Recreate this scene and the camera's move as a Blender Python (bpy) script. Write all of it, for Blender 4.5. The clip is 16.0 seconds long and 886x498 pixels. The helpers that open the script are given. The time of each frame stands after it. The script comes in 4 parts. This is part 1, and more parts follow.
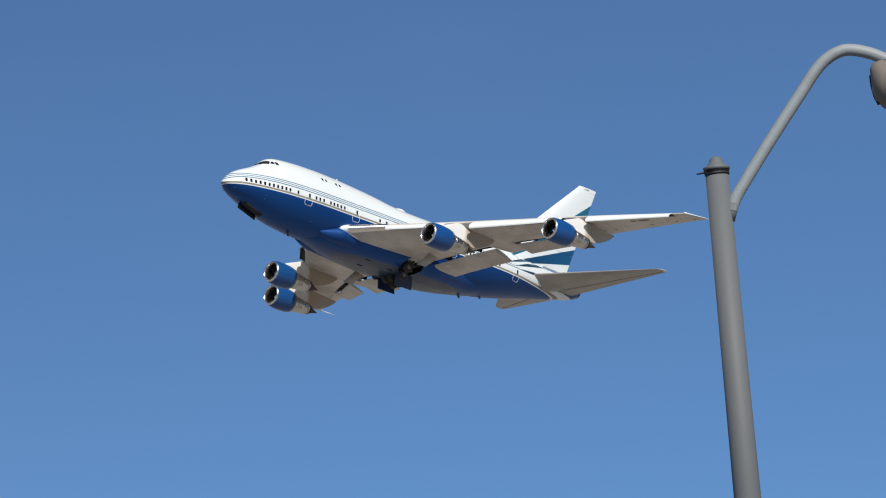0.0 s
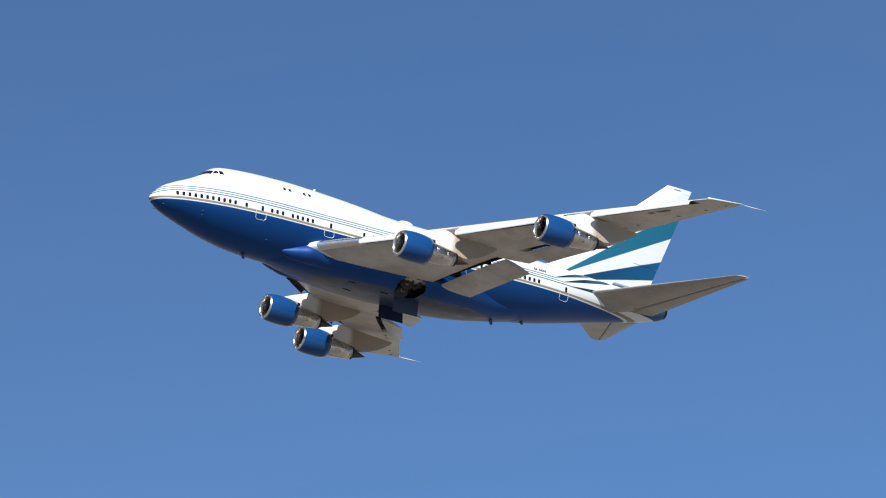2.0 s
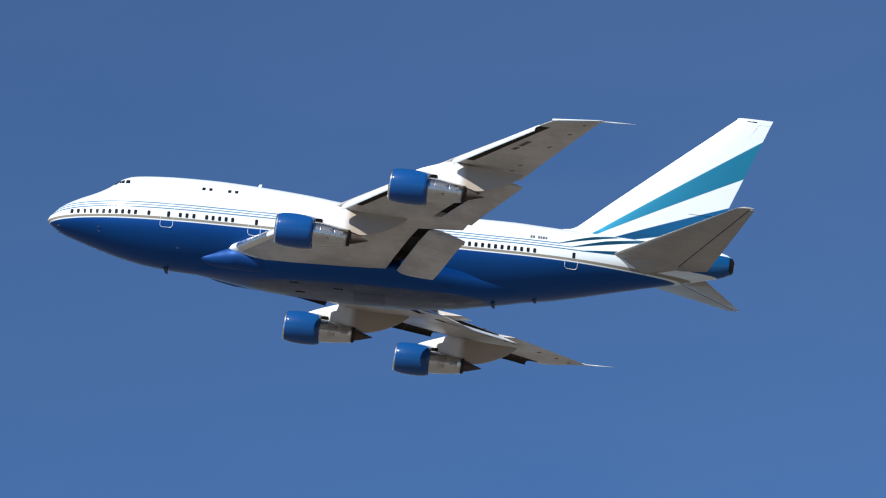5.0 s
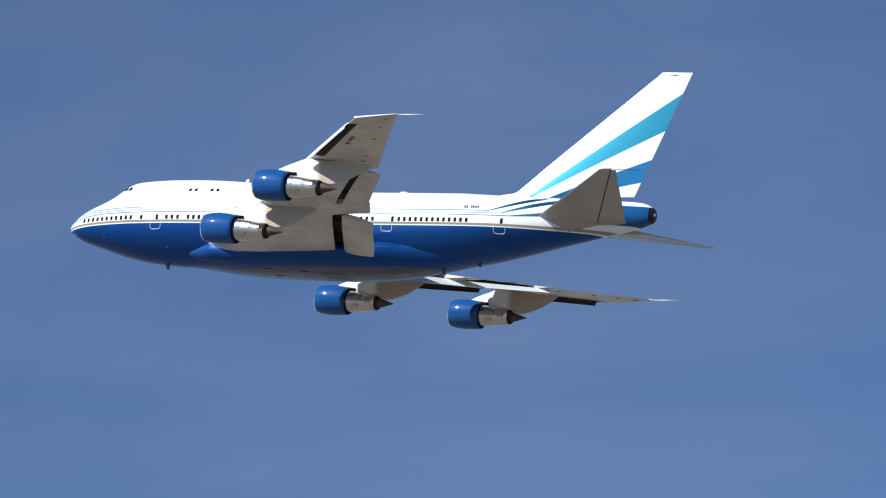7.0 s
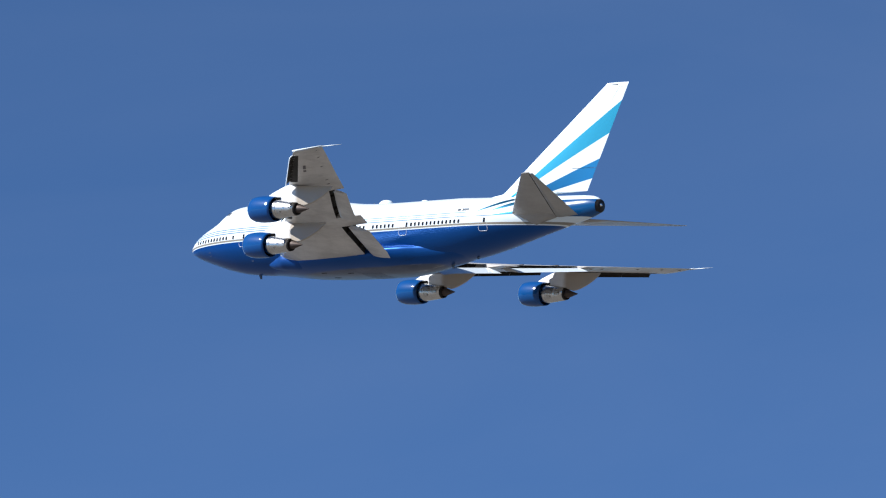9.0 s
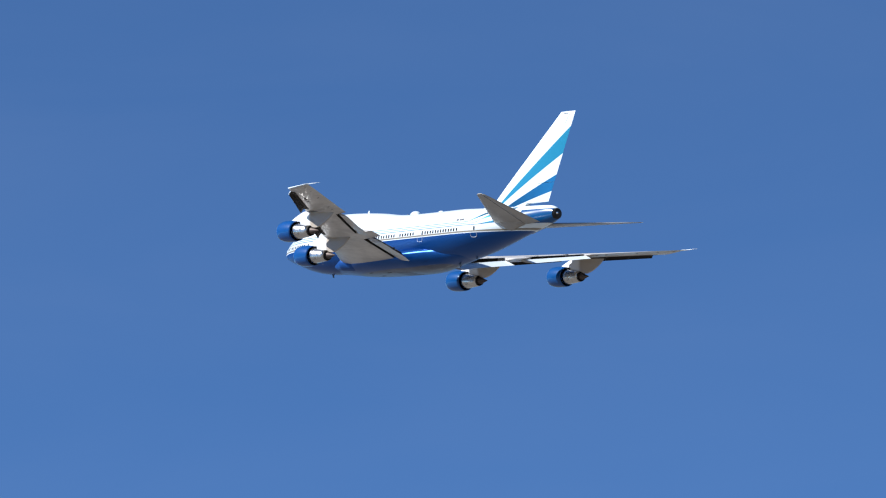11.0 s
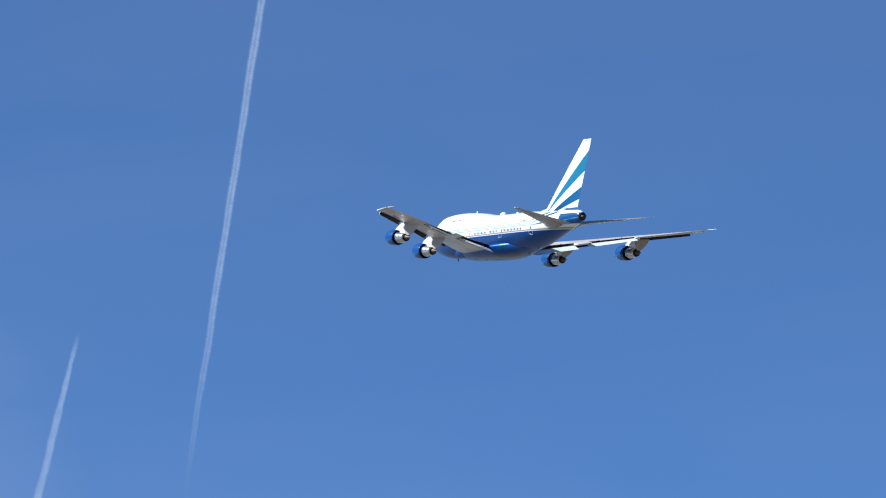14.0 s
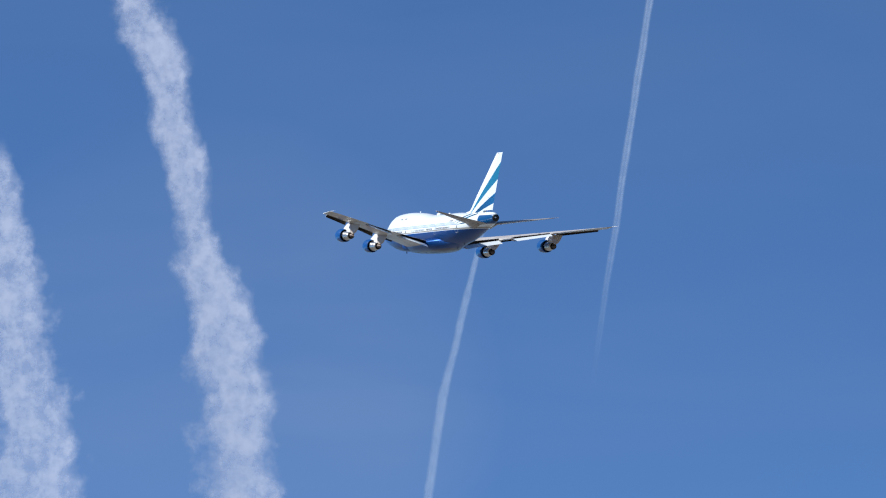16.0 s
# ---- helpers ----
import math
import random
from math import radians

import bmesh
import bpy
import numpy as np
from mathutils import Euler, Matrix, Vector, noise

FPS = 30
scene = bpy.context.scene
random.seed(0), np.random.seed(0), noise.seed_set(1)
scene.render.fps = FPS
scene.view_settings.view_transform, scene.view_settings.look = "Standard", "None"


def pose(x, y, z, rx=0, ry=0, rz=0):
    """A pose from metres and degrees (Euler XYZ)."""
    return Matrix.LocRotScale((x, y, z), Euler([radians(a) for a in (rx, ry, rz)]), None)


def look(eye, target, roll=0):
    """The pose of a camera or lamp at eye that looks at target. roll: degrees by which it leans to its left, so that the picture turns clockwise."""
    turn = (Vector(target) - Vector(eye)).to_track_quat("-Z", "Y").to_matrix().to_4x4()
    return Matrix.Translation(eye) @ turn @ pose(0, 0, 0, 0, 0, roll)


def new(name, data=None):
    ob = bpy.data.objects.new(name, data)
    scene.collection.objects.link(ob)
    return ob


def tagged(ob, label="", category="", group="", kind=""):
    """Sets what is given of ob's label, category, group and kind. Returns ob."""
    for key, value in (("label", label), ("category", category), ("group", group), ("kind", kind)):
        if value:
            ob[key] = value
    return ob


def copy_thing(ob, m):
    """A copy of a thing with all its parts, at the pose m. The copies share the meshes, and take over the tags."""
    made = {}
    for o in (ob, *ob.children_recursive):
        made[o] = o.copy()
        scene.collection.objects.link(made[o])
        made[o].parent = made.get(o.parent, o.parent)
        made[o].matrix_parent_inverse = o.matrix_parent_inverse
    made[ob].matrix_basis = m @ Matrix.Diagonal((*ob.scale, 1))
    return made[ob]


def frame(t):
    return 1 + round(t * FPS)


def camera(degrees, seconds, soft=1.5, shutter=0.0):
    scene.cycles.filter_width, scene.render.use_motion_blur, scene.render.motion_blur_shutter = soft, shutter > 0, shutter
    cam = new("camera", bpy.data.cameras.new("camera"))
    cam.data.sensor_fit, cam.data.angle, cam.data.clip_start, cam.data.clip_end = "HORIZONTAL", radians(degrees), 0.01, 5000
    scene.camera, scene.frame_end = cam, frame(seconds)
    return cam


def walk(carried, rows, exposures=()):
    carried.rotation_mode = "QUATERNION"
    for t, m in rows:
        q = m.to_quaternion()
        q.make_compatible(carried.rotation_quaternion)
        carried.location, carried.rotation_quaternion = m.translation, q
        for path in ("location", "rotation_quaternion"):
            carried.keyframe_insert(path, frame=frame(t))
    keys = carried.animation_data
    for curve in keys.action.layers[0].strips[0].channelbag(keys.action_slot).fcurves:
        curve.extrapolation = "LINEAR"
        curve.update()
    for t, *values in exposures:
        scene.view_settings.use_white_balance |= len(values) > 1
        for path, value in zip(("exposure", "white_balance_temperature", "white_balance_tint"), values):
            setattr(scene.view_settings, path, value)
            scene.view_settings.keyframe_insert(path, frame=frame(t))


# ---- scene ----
cam = camera(8.702, 16.0, soft=1.15)
walk(cam, [
    (0, pose(0, 0, 1.7, 99.046, 4.890, -45.565)),
    (0.1, pose(0, 0, 1.7, 99.174, 4.961, -44.977)),
    (0.2, pose(0, 0, 1.7, 99.305, 4.994, -44.404)),
    (0.3, pose(0, 0, 1.7, 99.441, 5.145, -43.831)),
    (0.5, pose(0, 0, 1.7, 99.741, 5.210, -42.639)),
    (1, pose(0, 0, 1.7, 100.663, 5.615, -39.203)),
    (1.5, pose(0, 0, 1.7, 101.815, 5.541, -35.423)),
    (2, pose(0, 0, 1.7, 102.843, 5.806, -31.403)),
    (2.5, pose(0, 0, 1.7, 103.755, 6.076, -27.115)),
    (3, pose(0, 0, 1.7, 104.695, 6.201, -22.227)),
    (3.5, pose(0, 0, 1.7, 105.757, 6.193, -16.980)),
    (3.7, pose(0, 0, 1.7, 106.180, 6.531, -14.720)),
    (4, pose(0, 0, 1.7, 106.766, 6.166, -11.359)),
    (4.2, pose(0, 0, 1.7, 106.995, 6.108, -8.999)),
    (4.6, pose(0, 0, 1.7, 107.610, 5.966, -4.409)),
    (5, pose(0, 0, 1.7, 108.121, 5.615, 0.198)),
    (5.4, pose(0, 0, 1.7, 108.520, 5.167, 4.811)),
    (5.8, pose(0, 0, 1.7, 108.807, 4.732, 9.373)),
    (6.2, pose(0, 0, 1.7, 108.987, 4.423, 13.859)),
    (6.5, pose(0, 0, 1.7, 109.059, 4.340, 17.164)),
    (7, pose(0, 0, 1.7, 108.855, 4.521, 22.104)),
    (7.5, pose(0, 0, 1.7, 108.704, 4.724, 27.466)),
    (8, pose(0, 0, 1.7, 108.552, 4.487, 31.828)),
    (8.5, pose(0, 0, 1.7, 108.295, 4.073, 35.859)),
    (9, pose(0, 0, 1.7, 107.975, 3.748, 39.667)),
    (9.4, pose(0, 0, 1.7, 107.687, 3.730, 42.436)),
    (9.8, pose(0, 0, 1.7, 107.398, 3.683, 45.013)),
    (10.2, pose(0, 0, 1.7, 107.111, 3.621, 47.403)),
    (10.6, pose(0, 0, 1.7, 106.827, 3.558, 49.608)),
    (11, pose(0, 0, 1.7, 106.545, 3.506, 51.633)),
    (11.5, pose(0, 0, 1.7, 106.197, 3.478, 53.914)),
    (12, pose(0, 0, 1.7, 105.904, 3.428, 56.146)),
    (12.5, pose(0, 0, 1.7, 105.542, 3.255, 58.345)),
    (13, pose(0, 0, 1.7, 105.171, 3.394, 59.858)),
    (13.5, pose(0, 0, 1.7, 104.905, 3.532, 61.727)),
    (14, pose(0, 0, 1.7, 104.675, 3.547, 63.386)),
    (14.5, pose(0, 0, 1.7, 104.541, 3.612, 64.166)),
    (15, pose(0, 0, 1.7, 104.310, 3.671, 65.341)),
    (15.5, pose(0, 0, 1.7, 104.010, 3.350, 66.413)),
    (16, pose(0, 0, 1.7, 103.724, 2.904, 67.366)),
], exposures=[(0, -0.09, 7000, 10), (2, 0.22, 6900, 10), (4.2, 0.21, 6300, 10), (5.5, 0.35, 6550, 10), (6.5, 0.54, 6700, 10), (7.5, 0.42, 6300, 10), (8.2, 0.40, 6100, 10), (9, 0.54, 6150, 10), (12, 0.65, 6100, 10), (14, 0.66, 6150, 10), (16, 0.45, 6200, 10)])

# ---- sky, sun and ground light ----
SUN_AZ, SUN_EL = 208.0, 43.0          # degrees from +y towards +x, and above the horizon
world = bpy.data.worlds.new("sky")
scene.world = world
world.use_nodes = True
wn = world.node_tree
sky_tex = wn.nodes.new("ShaderNodeTexSky")
sky_tex.sky_type = "NISHITA"
sky_tex.sun_disc = False
sky_tex.sun_elevation = radians(SUN_EL)
sky_tex.sun_rotation = radians(SUN_AZ)
sky_tex.altitude = 6000
sky_tex.air_density = 1.0
sky_tex.dust_density = 0.0
sky_tex.ozone_density = 6.0
tint = wn.nodes.new("ShaderNodeMix")
tint.data_type, tint.blend_type = "RGBA", "MULTIPLY"
tint.inputs[0].default_value = 1.0
tint.inputs[7].default_value = (0.785, 1.0, 1.075, 1)
wn.links.new(sky_tex.outputs[0], tint.inputs[6])
# thin high cirrus: wide soft veils and fine streaks
gen, veil, fine, cirrus = (wn.nodes.new("ShaderNode" + k) for k in ("TexCoord", "TexNoise", "TexNoise", "Mix"))
veil.inputs["Scale"].default_value, veil.inputs["Detail"].default_value = 3.2, 5
stretch = wn.nodes.new("ShaderNodeMapping")
stretch.inputs["Scale"].default_value = (9, 9, 40)
stretch.inputs["Rotation"].default_value = (0.3, 0.2, 0.5)
wn.links.new(gen.outputs["Generated"], stretch.inputs[0])
wn.links.new(gen.outputs["Generated"], veil.inputs["Vector"])
wn.links.new(stretch.outputs[0], fine.inputs["Vector"])
fine.inputs["Scale"].default_value, fine.inputs["Detail"].default_value, fine.inputs["Distortion"].default_value = 1.0, 7, 0.6
amount = wn.nodes.new("ShaderNodeMath")
amount.operation = "MULTIPLY"
spans = []
for src, lo, hi, top in ((veil, 0.20, 0.62, 0.27), (fine, 0.0, 0.78, 1.0)):
    mr = wn.nodes.new("ShaderNodeMapRange")
    mr.inputs[1].default_value, mr.inputs[2].default_value, mr.inputs[4].default_value = lo, hi, top
    wn.links.new(src.outputs[0], mr.inputs[0])
    spans.append(mr.outputs[0])
# the veil is thickest in two parts of the sky
thick = wn.nodes.new("ShaderNodeMath")
thick.operation = "MULTIPLY"
lobes = []
for va, ve, inner, outer, low, top in ((-20.5, 17.6, 0.998, 0.972, 0.25, 0.88), (-69.2, 12.2, 0.9996, 0.9978, 0.0, 0.6)):
    where, near = wn.nodes.new("ShaderNodeVectorMath"), wn.nodes.new("ShaderNodeMapRange")
    where.operation = "DOT_PRODUCT"
    va, ve = radians(va), radians(ve)
    where.inputs[1].default_value = (math.sin(va) * math.cos(ve), math.cos(va) * math.cos(ve), math.sin(ve))
    near.interpolation_type = "SMOOTHSTEP"
    near.inputs[1].default_value, near.inputs[2].default_value, near.inputs[3].default_value, near.inputs[4].default_value = outer, inner, low, top
    wn.links.new(gen.outputs["Generated"], where.inputs[0])
    wn.links.new(where.outputs["Value"], near.inputs[0])
    lobes.append(near.outputs[0])
widest = wn.nodes.new("ShaderNodeMath")
widest.operation = "MAXIMUM"
wn.links.new(lobes[0], widest.inputs[0])
wn.links.new(lobes[1], widest.inputs[1])
wn.links.new(widest.outputs[0], thick.inputs[0])
wn.links.new(spans[0], thick.inputs[1])
wn.links.new(thick.outputs[0], amount.inputs[0])
wn.links.new(spans[1], amount.inputs[1])
cirrus.data_type = "RGBA"
cirrus.inputs[7].default_value = (4.2, 4.65, 5.5, 1)
wn.links.new(amount.outputs[0], cirrus.inputs[0])
wn.links.new(tint.outputs[2], cirrus.inputs[6])
wn.links.new(cirrus.outputs[2], wn.nodes["Background"].inputs[0])
wn.nodes["Background"].inputs[1].default_value = 0.085
sun_data = bpy.data.lights.new("sun", "SUN")
sun_data.energy = 5.0
sun_data.angle = radians(0.53)
sun_data.color = (1.0, 0.965, 0.92)
sun = new("sun", sun_data)
a, e = radians(SUN_AZ), radians(SUN_EL)
sun.matrix_world = look((math.sin(a) * math.cos(e) * 300, math.cos(a) * math.cos(e) * 300, math.sin(e) * 300), (0, 0, 0))


# ---- materials ----
class Nodes:
    """Short hand for building a material's node tree."""

    def __init__(self, name):
        self.m = bpy.data.materials.new(name)
        self.m.use_nodes = True
        self.t = self.m.node_tree
        self.b = self.t.nodes["Principled BSDF"]
        self.co = self.t.nodes.new("ShaderNodeTexCoord")

    def put(self, socket, v):
        if isinstance(v, bpy.types.NodeSocket):
            self.t.links.new(v, socket)
        elif isinstance(v, tuple) and len(v) == 3 and socket.type == "RGBA":
            socket.default_value = (*v, 1)
        else:
            socket.default_value = v

    def math(self, op, a, b=0.0, c=0.0):
        n = self.t.nodes.new("ShaderNodeMath")
        n.operation = op
        for s, v in zip(n.inputs, (a, b, c)):
            self.put(s, v)
        return n.outputs[0]

    def xyz(self, name="Object"):
        n = self.t.nodes.new("ShaderNodeSeparateXYZ")
        self.put(n.inputs[0], self.co.outputs[name])
        return n.outputs

    def noise(self, scale, detail=4.0, rough=0.55, stretch=(1, 1, 1), coords="Object"):
        mp = self.t.nodes.new("ShaderNodeMapping")
        self.put(mp.inputs[0], self.co.outputs[coords])
        mp.inputs["Scale"].default_value = stretch
        n = self.t.nodes.new("ShaderNodeTexNoise")
        self.put(n.inputs["Vector"], mp.outputs[0])
        n.inputs["Scale"].default_value, n.inputs["Detail"].default_value, n.inputs["Roughness"].default_value = scale, detail, rough
        return n.outputs[0]

    def ramp(self, v, a, b):
        n = self.t.nodes.new("ShaderNodeMapRange")
        n.interpolation_type = "SMOOTHSTEP"
        self.put(n.inputs[0], v)
        n.inputs[1].default_value, n.inputs[2].default_value = a, b
        return n.outputs[0]

    def mix(self, f, a, b):
        n = self.t.nodes.new("ShaderNodeMix")
        n.data_type = "RGBA"
        self.put(n.inputs[0], f)
        self.put(n.inputs[6], a)
        self.put(n.inputs[7], b)
        return n.outputs[2]

    def below(self, v, edge, soft=0.02):
        """1 where v is under edge, with a narrow soft step."""
        n = self.t.nodes.new("ShaderNodeMapRange")
        self.put(n.inputs[0], self.math("SUBTRACT", v, edge))
        n.inputs[1].default_value, n.inputs[2].default_value = -soft, soft
        n.inputs[3].default_value, n.inputs[4].default_value = 1.0, 0.0
        return n.outputs[0]

    def band(self, v, lo, hi, soft=0.02):
        return self.math("MULTIPLY", self.below(v, hi, soft), self.math("SUBTRACT", 1.0, self.below(v, lo, soft)))

    def bump(self, h, strength, dist=0.02):
        n = self.t.nodes.new("ShaderNodeBump")
        n.inputs["Strength"].default_value, n.inputs["Distance"].default_value = strength, dist
        self.put(n.inputs["Height"], h)
        self.put(self.b.inputs["Normal"], n.outputs[0])

    def end(self, color, rough, metal=0.0, coat=0.0, coat_rough=0.05, gloss=0.3):
        self.put(self.b.inputs["Base Color"], color)
        self.put(self.b.inputs["Roughness"], rough)
        self.put(self.b.inputs["Metallic"], metal)
        self.b.inputs["Coat Weight"].default_value = coat
        self.b.inputs["Specular IOR Level"].default_value = gloss
        self.b.inputs["Coat Roughness"].default_value = coat_rough
        return self.m


WHITE, BLUE, TAN, LINE = (0.70, 0.765, 0.79), (0.001, 0.060, 0.250), (0.24, 0.215, 0.17), (0.017, 0.12, 0.235)


def dirt(n, color, amount=0.12):
    """Two scales of grime and streaks along the airflow."""
    big = n.noise(0.35, 5, 0.6, (0.5, 1, 1))
    fine = n.noise(3.0, 5, 0.65, (0.15, 1, 1))
    k = n.math("ADD", n.math("MULTIPLY", n.ramp(big, 0.35, 0.75), amount), n.math("MULTIPLY", n.ramp(fine, 0.45, 0.8), amount * 0.6))
    return n.mix(k, color, (0.20, 0.18, 0.155))


def livery():
    """The fuselage paint: white above, three fine lines, a tan band under the windows, blue below, bare belly."""
    n = Nodes("fuselage_paint")
    x, y, z = n.xyz()
    dive = n.math("MULTIPLY", n.math("POWER", 2.718, n.math("MULTIPLY", x, -0.75)), 0.95)      # lines dip to the nose
    zl = n.math("ADD", z, dive)
    zb = n.math("ADD", z, n.math("MULTIPLY", dive, 0.35))
    color, lines, tails = WHITE, 0.0, 0.0
    # three lines that turn up and widen into the tail stripes
    for lo, wide, start, rise, grow, end in ((0.49, 0.10, 42.3, 0.05, 0.09, 47.5), (0.715, 0.08, 41.4, 0.26, 0.12, 47.3), (0.92, 0.095, 40.4, 0.31, 0.10, 45.0)):
        past = n.math("MAXIMUM", n.math("SUBTRACT", x, start), 0.0)
        v = n.math("SUBTRACT", n.math("SUBTRACT", zl, lo), n.math("MULTIPLY", past, rise))
        strip = n.band(v, 0.0, n.math("ADD", wide, n.math("MULTIPLY", n.math("MINIMUM", past, 2.6), grow)))
        strip = n.math("MULTIPLY", strip, n.below(x, end, 0.25))
        paint = n.mix(n.ramp(past, 0.05, 0.9), LINE, (0.010, 0.105, 0.19))          # they deepen where they widen
        color, lines = n.mix(strip, color, paint), n.math("MAXIMUM", lines, n.math("MULTIPLY", strip, n.below(x, start, 0.5)))
        tails = n.math("MAXIMUM", tails, n.math("MULTIPLY", strip, n.ramp(past, 0.05, 0.9)))
    color = n.mix(n.band(zb, -0.37, -0.17), color, TAN)
    color = dirt(n, color, 0.05)
    blue = dirt(n, BLUE, 0.008)
    low = n.below(zb, -0.46)
    color = n.mix(low, color, blue)
    cone = n.math("MULTIPLY", n.math("SUBTRACT", 1.0, n.below(x, 48.6, 0.1)), n.band(z, n.math("SUBTRACT", 0.62, n.math("MULTIPLY", n.ramp(x, 49.0, 51.0), 0.30)), 2.02))
    color = n.mix(cone, color, (0.004, 0.068, 0.20))
    # the flat keel of the fairing: bluish grey, scuffed, with a clean edge along the chine
    keel = n.math("ADD", n.math("ADD", -3.99, n.math("MULTIPLY", n.noise(0.25, 2), 0.12)), n.math("MULTIPLY", n.ramp(x, 28.0, 35.0), 0.30))
    belly = n.math("MULTIPLY", n.below(z, keel, 0.05), n.band(x, 16.5, 35.6, 1.2))
    patch = n.ramp(n.noise(0.55, 6, 0.68, (0.6, 1, 1)), 0.36, 0.68)
    grime = n.mix(patch, (0.024, 0.042, 0.092), (0.060, 0.082, 0.145))
    scuff = n.math("MULTIPLY", n.ramp(n.noise(1.3, 6, 0.7, (0.25, 1, 1)), 0.50, 0.66), n.math("ADD", 0.25, n.math("MULTIPLY", n.band(x, 31.8, 35.4, 0.5), 0.6)))
    grime = n.mix(scuff, grime, (0.20, 0.21, 0.225))
    seam = n.math("MULTIPLY", n.below(n.math("FRACT", n.math("DIVIDE", x, 2.4)), 0.018, 0.006), 0.4)
    grime = n.mix(seam, grime, (0.03, 0.035, 0.05))
    color = n.mix(belly, color, grime)
    # dark fluid streaks low on the flanks
    leak = n.math("MULTIPLY", n.ramp(n.noise(1.0, 5, 0.65, (0.10, 1.2, 1.2)), 0.52, 0.75), n.math("MULTIPLY", n.ramp(z, -2.2, -3.4), n.band(x, 12.0, 46.0, 4.0)))
    color = n.mix(n.math("MULTIPLY", leak, 0.35), color, (0.010, 0.016, 0.040))
    n.bump(n.noise(1.1, 3, 0.5, (1.0, 0.4, 0.4)), 0.08, 0.06)
    metal = n.math("ADD", n.math("MULTIPLY", n.math("MULTIPLY", low, n.math("SUBTRACT", 1.0, belly)), 0.55), n.math("MULTIPLY", tails, 0.7))
    return n.end(color, n.math("ADD", 0.20, n.math("MULTIPLY", n.math("ADD", n.math("MAXIMUM", low, tails), n.math("MULTIPLY", lines, 3.0)), 0.14)), metal, 0.0, 0.12, 0.4)


def fin_paint():
    """White fin with two fans of teal that open towards the trailing edge."""
    n = Nodes("fin_paint")
    x, y, z = n.xyz()

    def line(x0, z0, x1, z1):
        s = (z1 - z0) / (x1 - x0)
        return n.math("SUBTRACT", z, n.math("ADD", z0 - s * x0, n.math("MULTIPLY", x, s)))

    def under(v):
        return n.below(v, 0.0, 0.03)

    def over(v):
        return n.math("SUBTRACT", 1.0, under(v))
    one = n.math("MULTIPLY", under(line(42.0, 2.25, 55.4, 11.92)), over(line(41.6, 1.95, 54.1, 8.64)))
    two = n.math("MULTIPLY", under(line(41.6, 1.55, 53.3, 6.22)), over(line(43.0, 1.95, 52.36, 4.2)))
    color = dirt(n, WHITE, 0.04)
    fade = n.ramp(x, 42.0, 55.0)
    color = n.mix(one, color, n.mix(fade, (0.032, 0.265, 0.41), (0.026, 0.25, 0.37)))
    color = n.mix(two, color, n.mix(fade, (0.008, 0.08, 0.18), (0.018, 0.17, 0.36)))
    stripe = n.math("ADD", one, two)
    return n.end(color, 0.42, n.math("MULTIPLY", stripe, 0.7), 0.2)


def plain(name, color, rough, metal=0.0, amount=0.1, coat=0.0, bump=0.0):
    n = Nodes(name)
    c = dirt(n, color, amount)
    if bump:
        n.bump(n.noise(6.0, 4, 0.6), bump, 0.02)
    return n.end(c, n.math("ADD", rough, n.math("MULTIPLY", n.noise(2.0), 0.08)), metal, coat)


def wing_skin(name, color):
    """Grey-painted skin with panel joints along and across the span, and oil streaks."""
    n = Nodes(name)
    x, y, z = n.xyz()
    swept = n.math("SUBTRACT", x, n.math("MULTIPLY", n.math("ABSOLUTE", y), 0.72))
    c = dirt(n, color, 0.22)
    patch = n.ramp(n.noise(0.28, 6, 0.7), 0.42, 0.66)
    c = n.mix(n.math("MULTIPLY", patch, 0.34), c, (0.22, 0.20, 0.18))
    for v, step in ((swept, 1.9), (y, 3.1)):
        f = n.math("FRACT", n.math("DIVIDE", n.math("ADD", v, 200.0), step))
        j = n.math("MULTIPLY", n.below(f, 0.014, 0.005), 0.13)
        c = n.mix(j, c, (0.12, 0.11, 0.10))
    streak = n.ramp(n.noise(1.1, 5, 0.65, (0.28, 1.0, 1)), 0.54, 0.8)
    c = n.mix(n.math("MULTIPLY", streak, 0.28), c, (0.13, 0.115, 0.095))
    return n.end(c, 0.42, 0.0, 0.15, 0.2)


def pylon_paint():
    """White paint that turns grey towards the back: the wing's shade put into the colour, with some exhaust stain."""
    n = Nodes("shaded_stained_pylon_paint")
    x, y, z = n.xyz()
    shade_stain = n.ramp(n.math("ADD", x, n.math("MULTIPLY", n.math("SUBTRACT", n.noise(0.8, 5), 0.5), 0.6)), 4.95, 5.75)
    return n.end(dirt(n, n.mix(shade_stain, (0.80, 0.815, 0.815), (0.43, 0.365, 0.29)), 0.08), 0.42, 0.0, 0.15)


M_FUSE, M_FIN = livery(), fin_paint()
M_WHITE = plain("white_paint", WHITE, 0.3, 0, 0.05, 0.4)
M_BLUE = plain("blue_paint", (0.003, 0.064, 0.235), 0.40, 0.0, 0.012, 0.7)
M_BLUE.node_tree.nodes["Principled BSDF"].inputs["Specular IOR Level"].default_value = 0.06
M_HULL = plain("grimy_keel_paint", (0.032, 0.048, 0.095), 0.36, 0.0, 0.12)
M_INNER = plain("dark_blue_door_lining", (0.006, 0.020, 0.068), 0.45, 0.0, 0.03)
M_FILLET = plain("satin_blue_paint", (0.002, 0.054, 0.226), 0.46, 0.38, 0.02)
M_PYLON = pylon_paint()
M_WING = wing_skin("wing_skin", (0.61, 0.58, 0.545))
M_TAIL = wing_skin("tailplane_skin", (0.37, 0.353, 0.328))
